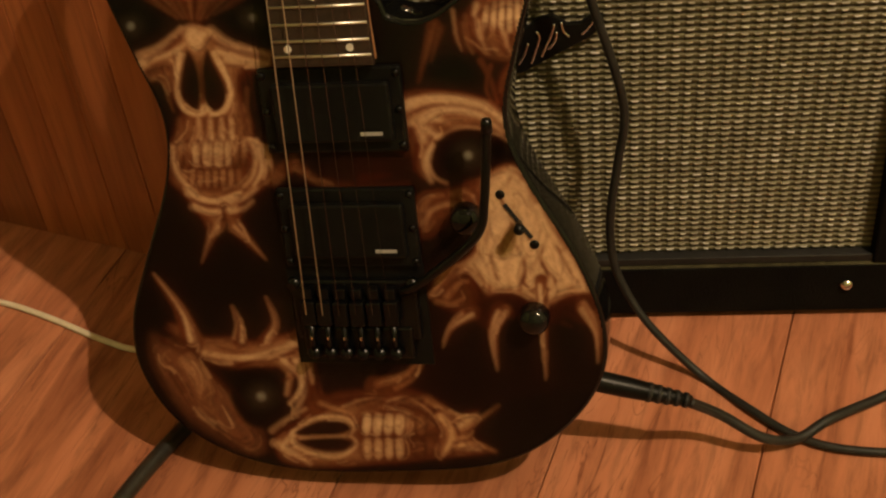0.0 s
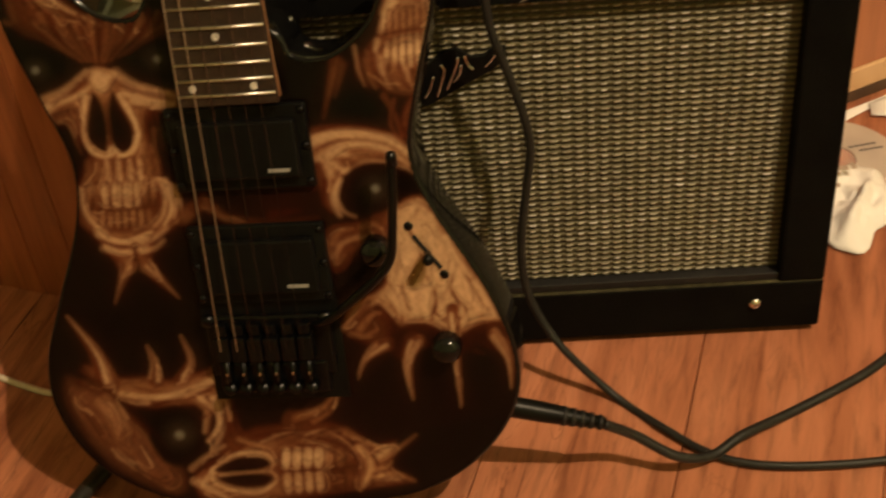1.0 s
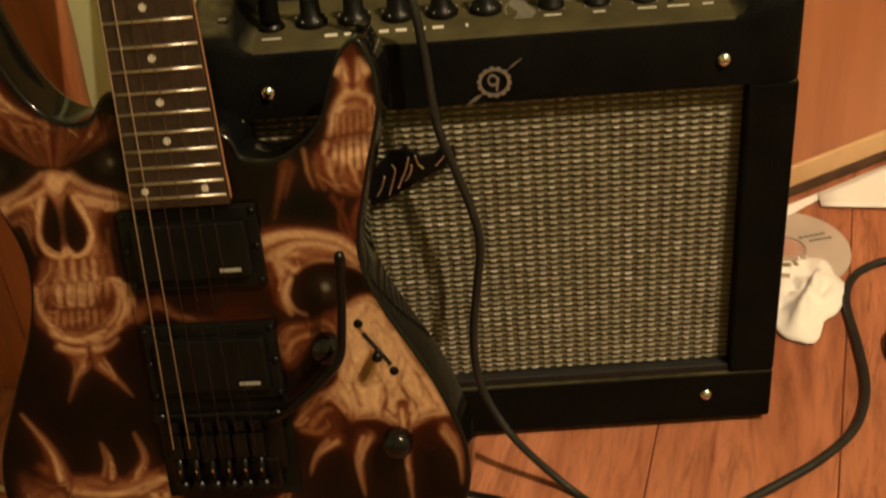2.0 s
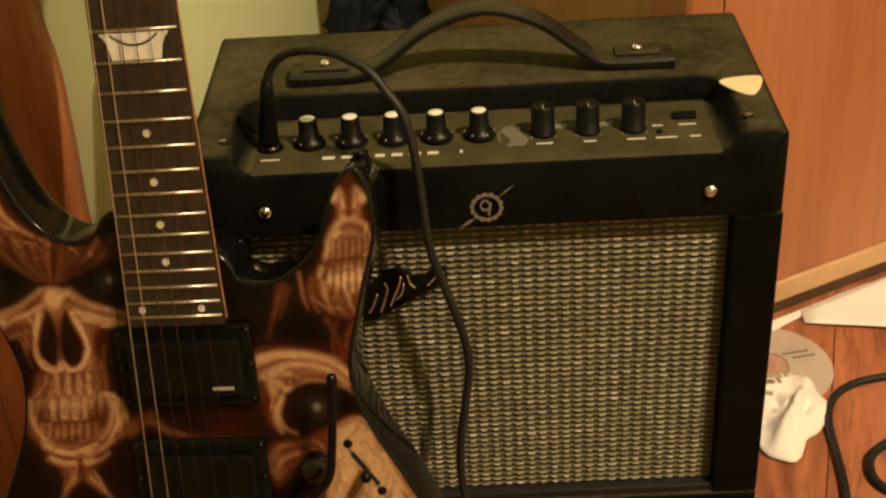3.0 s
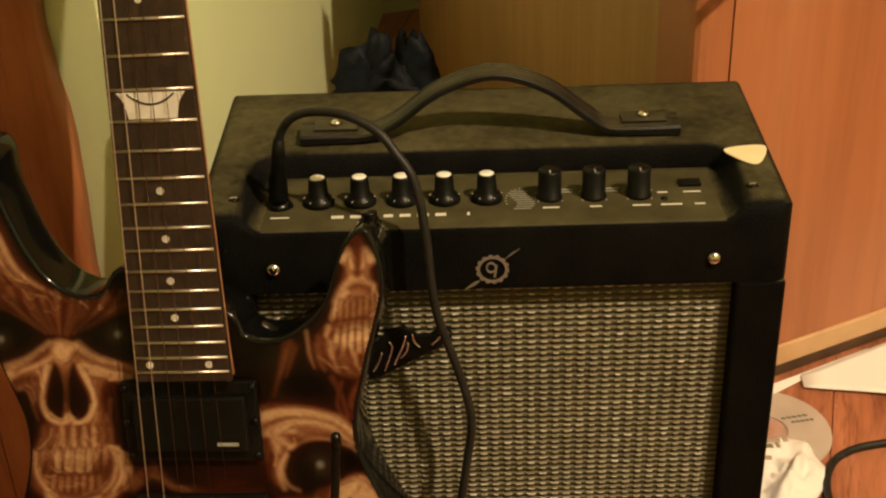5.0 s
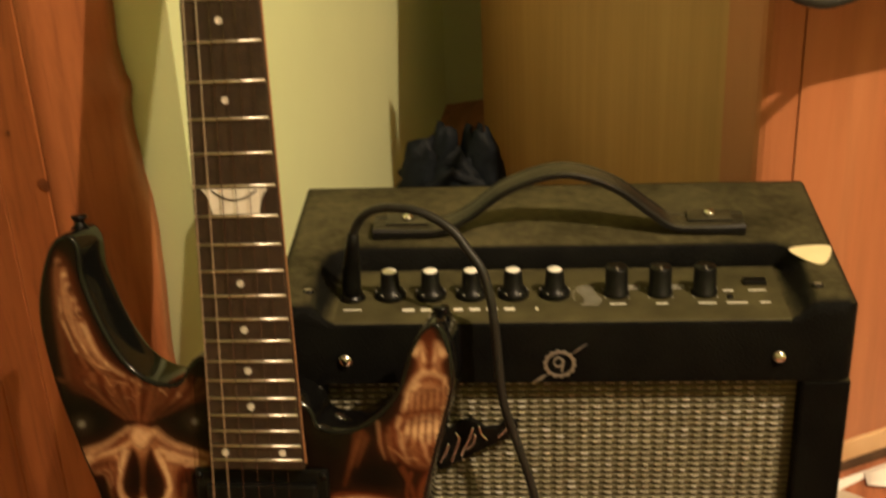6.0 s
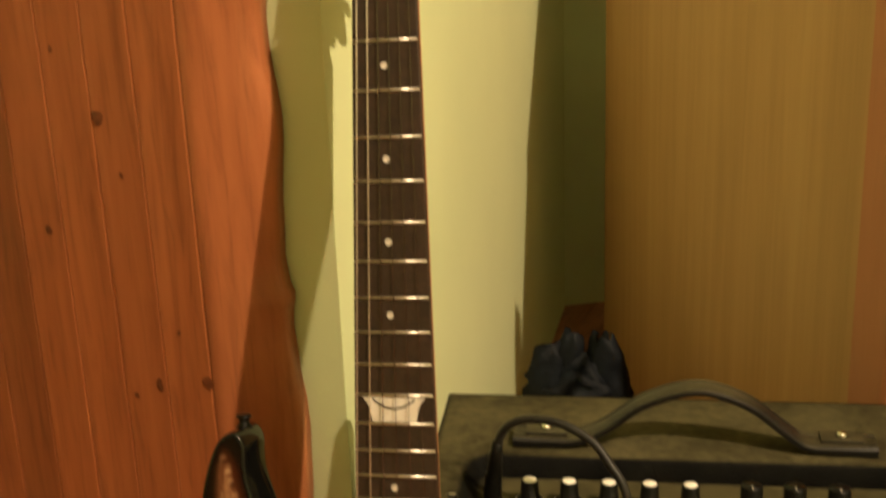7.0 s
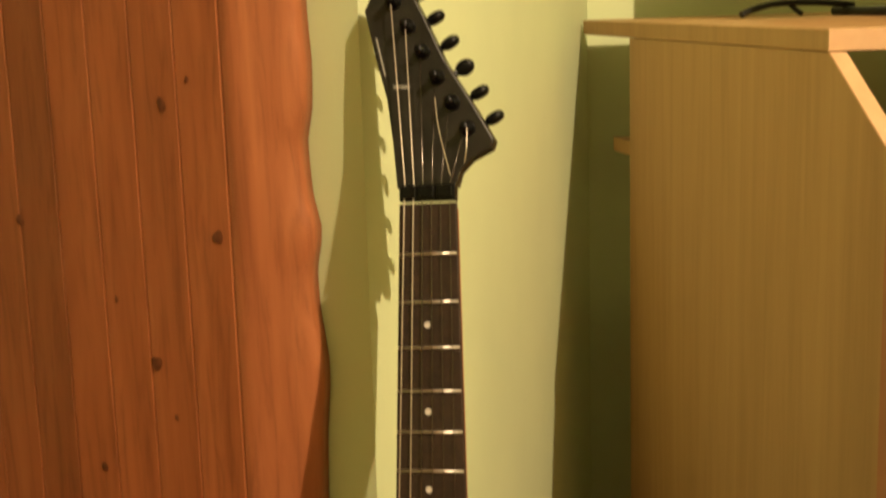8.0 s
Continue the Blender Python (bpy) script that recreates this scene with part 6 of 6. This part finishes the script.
def sheet(name, pts, label, z):
    line = [(p[0], p[1]) for p in pts]
    cx, cy = sum(p[0] for p in line) / len(line), sum(p[1] for p in line) / len(line)
    bm = bmesh.new()
    n = len(line)
    rings = []
    dense = []
    for i in range(n):
        for s in range(10):
            t = s / 10
            dense.append((line[i][0] * (1 - t) + line[(i + 1) % n][0] * t, line[i][1] * (1 - t) + line[(i + 1) % n][1] * t))
    for k in range(1, 9):
        f = k / 8
        row = []
        for x, y in dense:
            px, py = cx + (x - cx) * f, cy + (y - cy) * f
            row.append(bm.verts.new((px, py, z + 0.0012 + 0.0018 * noise.noise((px * 14, py * 14, z * 90)))))
        rings.append(row)
    mid = bm.verts.new((cx, cy, z + 0.0016))
    m = len(dense)
    for i in range(m):
        bm.faces.new((mid, rings[0][i], rings[0][(i + 1) % m]))
    for a, b in zip(rings, rings[1:]):
        for i in range(m):
            bm.faces.new((a[i], b[i], b[(i + 1) % m], a[(i + 1) % m]))
    bmesh.ops.recalc_face_normals(bm, faces=bm.faces[:])
    ob = tagged(part(name, bm, M_PAPER, None, "", True), label, "paper")
    ob.modifiers.new("thick", "SOLIDIFY").thickness = 0.0005
    return ob


sheet("paper_sheet", [(0.3075, 0.296), (0.306, 0.277), (0.401, 0.259), (0.56, 0.235), (0.70, 0.36), (0.60, 0.435), (0.436, 0.364)], "white paper sheet lying against the desk plinth", 0.0035)
sheet("paper_strip", [(0.205, 0.236), (0.280, 0.272), (0.306, 0.290), (0.390, 0.334), (0.384, 0.340), (0.280, 0.286), (0.200, 0.247)], "narrow white paper strip along the desk plinth", 0.001)


def plectrum():
    pts = smooth_line([(-0.0130, 0.0080, 0), (0.0, 0.0102, 0), (0.0130, 0.0080, 0), (0.0118, -0.0010, 0), (0.0035, -0.0138, 0), (-0.0035, -0.0138, 0), (-0.0118, -0.0010, 0)], 6, True)
    ob = part("plectrum", prism([(p.x, p.y) for p in pts], 0, 0.0010, 0.0003), M_PICK, None, "", False, pose(0.1815, 0.0660, 0.3684, 0, 0, 8) @ Matrix.Diagonal((1.08, 1.08, 1, 1)))
    tagged(ob, "cream plastic plectrum lying on the amplifier", "plectrum")


plectrum()


def bag():
    """A slumped dark plastic bag with a crumpled mouth, behind the amplifier."""
    b = empty("plastic_bag", pose(-0.022, 0.60, 0), "crumpled dark blue plastic bag standing behind the amplifier", "bag")
    bm = bmesh.new()
    rings = []
    for i in range(22):
        f = i / 21
        row = []
        for k in range(36):
            t = 2 * math.pi * k / 36
            r = (0.052 + 0.02 * math.sin(f * 3.0)) * (1 - 0.25 * f)
            q = Vector((math.cos(t) * 2.2, math.sin(t) * 2.2, f * 4))
            r *= 1 + 0.28 * noise.noise(q) + 0.14 * noise.noise(q * 3)
            row.append(bm.verts.new((-0.078 + r * math.cos(t), 0.75 * r * math.sin(t), 0.002 + f * 0.170)))
        rings.append(row)
    for a, c in zip(rings, rings[1:]):
        for k in range(36):
            bm.faces.new((a[k], a[(k + 1) % 36], c[(k + 1) % 36], c[k]))
    bm.faces.new(rings[0])
    bm.faces.new(rings[-1])
    bmesh.ops.recalc_face_normals(bm, faces=bm.faces[:])
    part("sack", bm, M_BAG, b, "", True)
    for cx, hgt, lean, wd in ((-0.106, 0.070, -0.006, 0.027), (-0.092, 0.088, 0.012, 0.020), (-0.066, 0.062, -0.010, 0.030), (-0.040, 0.084, -0.006, 0.024), (-0.076, 0.046, 0.0, 0.048)):
        bm = bmesh.new()
        rings = []
        for i in range(9):
            f = i / 8
            row = []
            for k in range(16):
                t = 2 * math.pi * k / 16
                r = wd * (1 - 0.55 * f ** 2.2)
                q = Vector((math.cos(t) * 2 + cx * 60, math.sin(t) * 2, f * 3))
                r *= 1 + 0.55 * noise.noise(q) + 0.35 * noise.noise(q * 2.7)
                row.append(bm.verts.new((cx + lean * f + r * math.cos(t), 0.5 * r * math.sin(t), 0.160 + f * (hgt + 0.016 * noise.noise(q * 1.7)))))
            rings.append(row)
        for a, c in zip(rings, rings[1:]):
            for k in range(16):
                bm.faces.new((a[k], a[(k + 1) % 16], c[(k + 1) % 16], c[k]))
        bm.faces.new(rings[-1])
        bm.faces.new(rings[0])
        bmesh.ops.recalc_face_normals(bm, faces=bm.faces[:])
        part("crumpled_fold", bm, M_BAG, b, "", True)


M_BAG = material("dark_blue_plastic", mottled((0.003, 0.004, 0.006), (0.007, 0.010, 0.014), 30, 70, 0.5, 0.004), rough=0.6, spec=0.15)
bag()


def monitor():
    o = along((0.118, 0.443, 0), 0.50, 0.42)
    m = empty("monitor", pose(o[0], o[1], 0.864, 0, 0, 18.7), "black monitor on its stand on the desktop", "monitor")
    part("stand_base", box(-0.13, 0.13, -0.09, 0.09, 0.0, 0.012, 0.004), M_BLACK, m)
    part("stand_neck", box(-0.03, 0.03, 0.0, 0.02, 0.012, 0.10, 0.003), M_BLACK, m)
    part("screen_housing", box(-0.27, 0.27, -0.03, 0.0, 0.035, 0.36, 0.006), M_BLACK, m)
    c = empty("monitor_cable", pose(0, 0, 0), "black cable looping over the desktop", "cable")
    p = lambda a, b, z: (*along((0.118, 0.443, 0), a, b), z)
    part("lead", tube(smooth_line([p(0.52, 0.13, 0.8700), p(0.53, 0.15, 0.8760), p(0.54, 0.19, 0.8830), p(0.55, 0.25, 0.8830), p(0.56, 0.31, 0.8780)], 6), 0.0045, 10), M_CABLE, c, "", True)
    part("lead", tube(smooth_line([p(0.55, 0.21, 0.8830), p(0.54, 0.215, 0.8750), p(0.53, 0.22, 0.8685)], 4), 0.0035, 8), M_CABLE, c, "", True)


monitor()


# ---- laminate planks ----
def floor_planks():
    fl = bpy.data.objects["floor"]
    ang = radians(-15.8)
    ca, sa = math.cos(ang), math.sin(ang)
    wid, length = 0.1385, 1.285
    rnd = random.Random(11)
    bm = prism([(-wid / 2 + 0.0004, 0.0004), (wid / 2 - 0.0004, 0.0004), (wid / 2 - 0.0004, length - 0.0004), (-wid / 2 + 0.0004, length - 0.0004)], -0.0028, 0.0, 0.0007, 1)
    me = mesh_of(bm, "plank", M_LAMINATE)
    shift = {0: -0.52, -1: -0.88, 1: -0.30, 2: -0.7, -2: -0.4, -3: -0.95, -4: -0.62}
    for i in range(-15, 17):
        off = shift.get(i, rnd.uniform(-1.2, 0)) - 2 * length
        for k in range(5):
            # each row starts where the seam through (0.108, 0) lies
            x = 0.108 - wid / 2 * ca + i * wid / ca
            yy = off + k * length
            px, py = x - sa * yy, ca * yy
            mx, my = px - sa * length / 2, py + ca * length / 2
            if not (-1.9 < mx < 2.3 and -2.05 < my < 1.6):
                continue
            ob = new("plank", me)
            ob.parent = fl
            ob.matrix_basis = pose(px, py, 0, 0, 0, -15.8)


floor_planks()
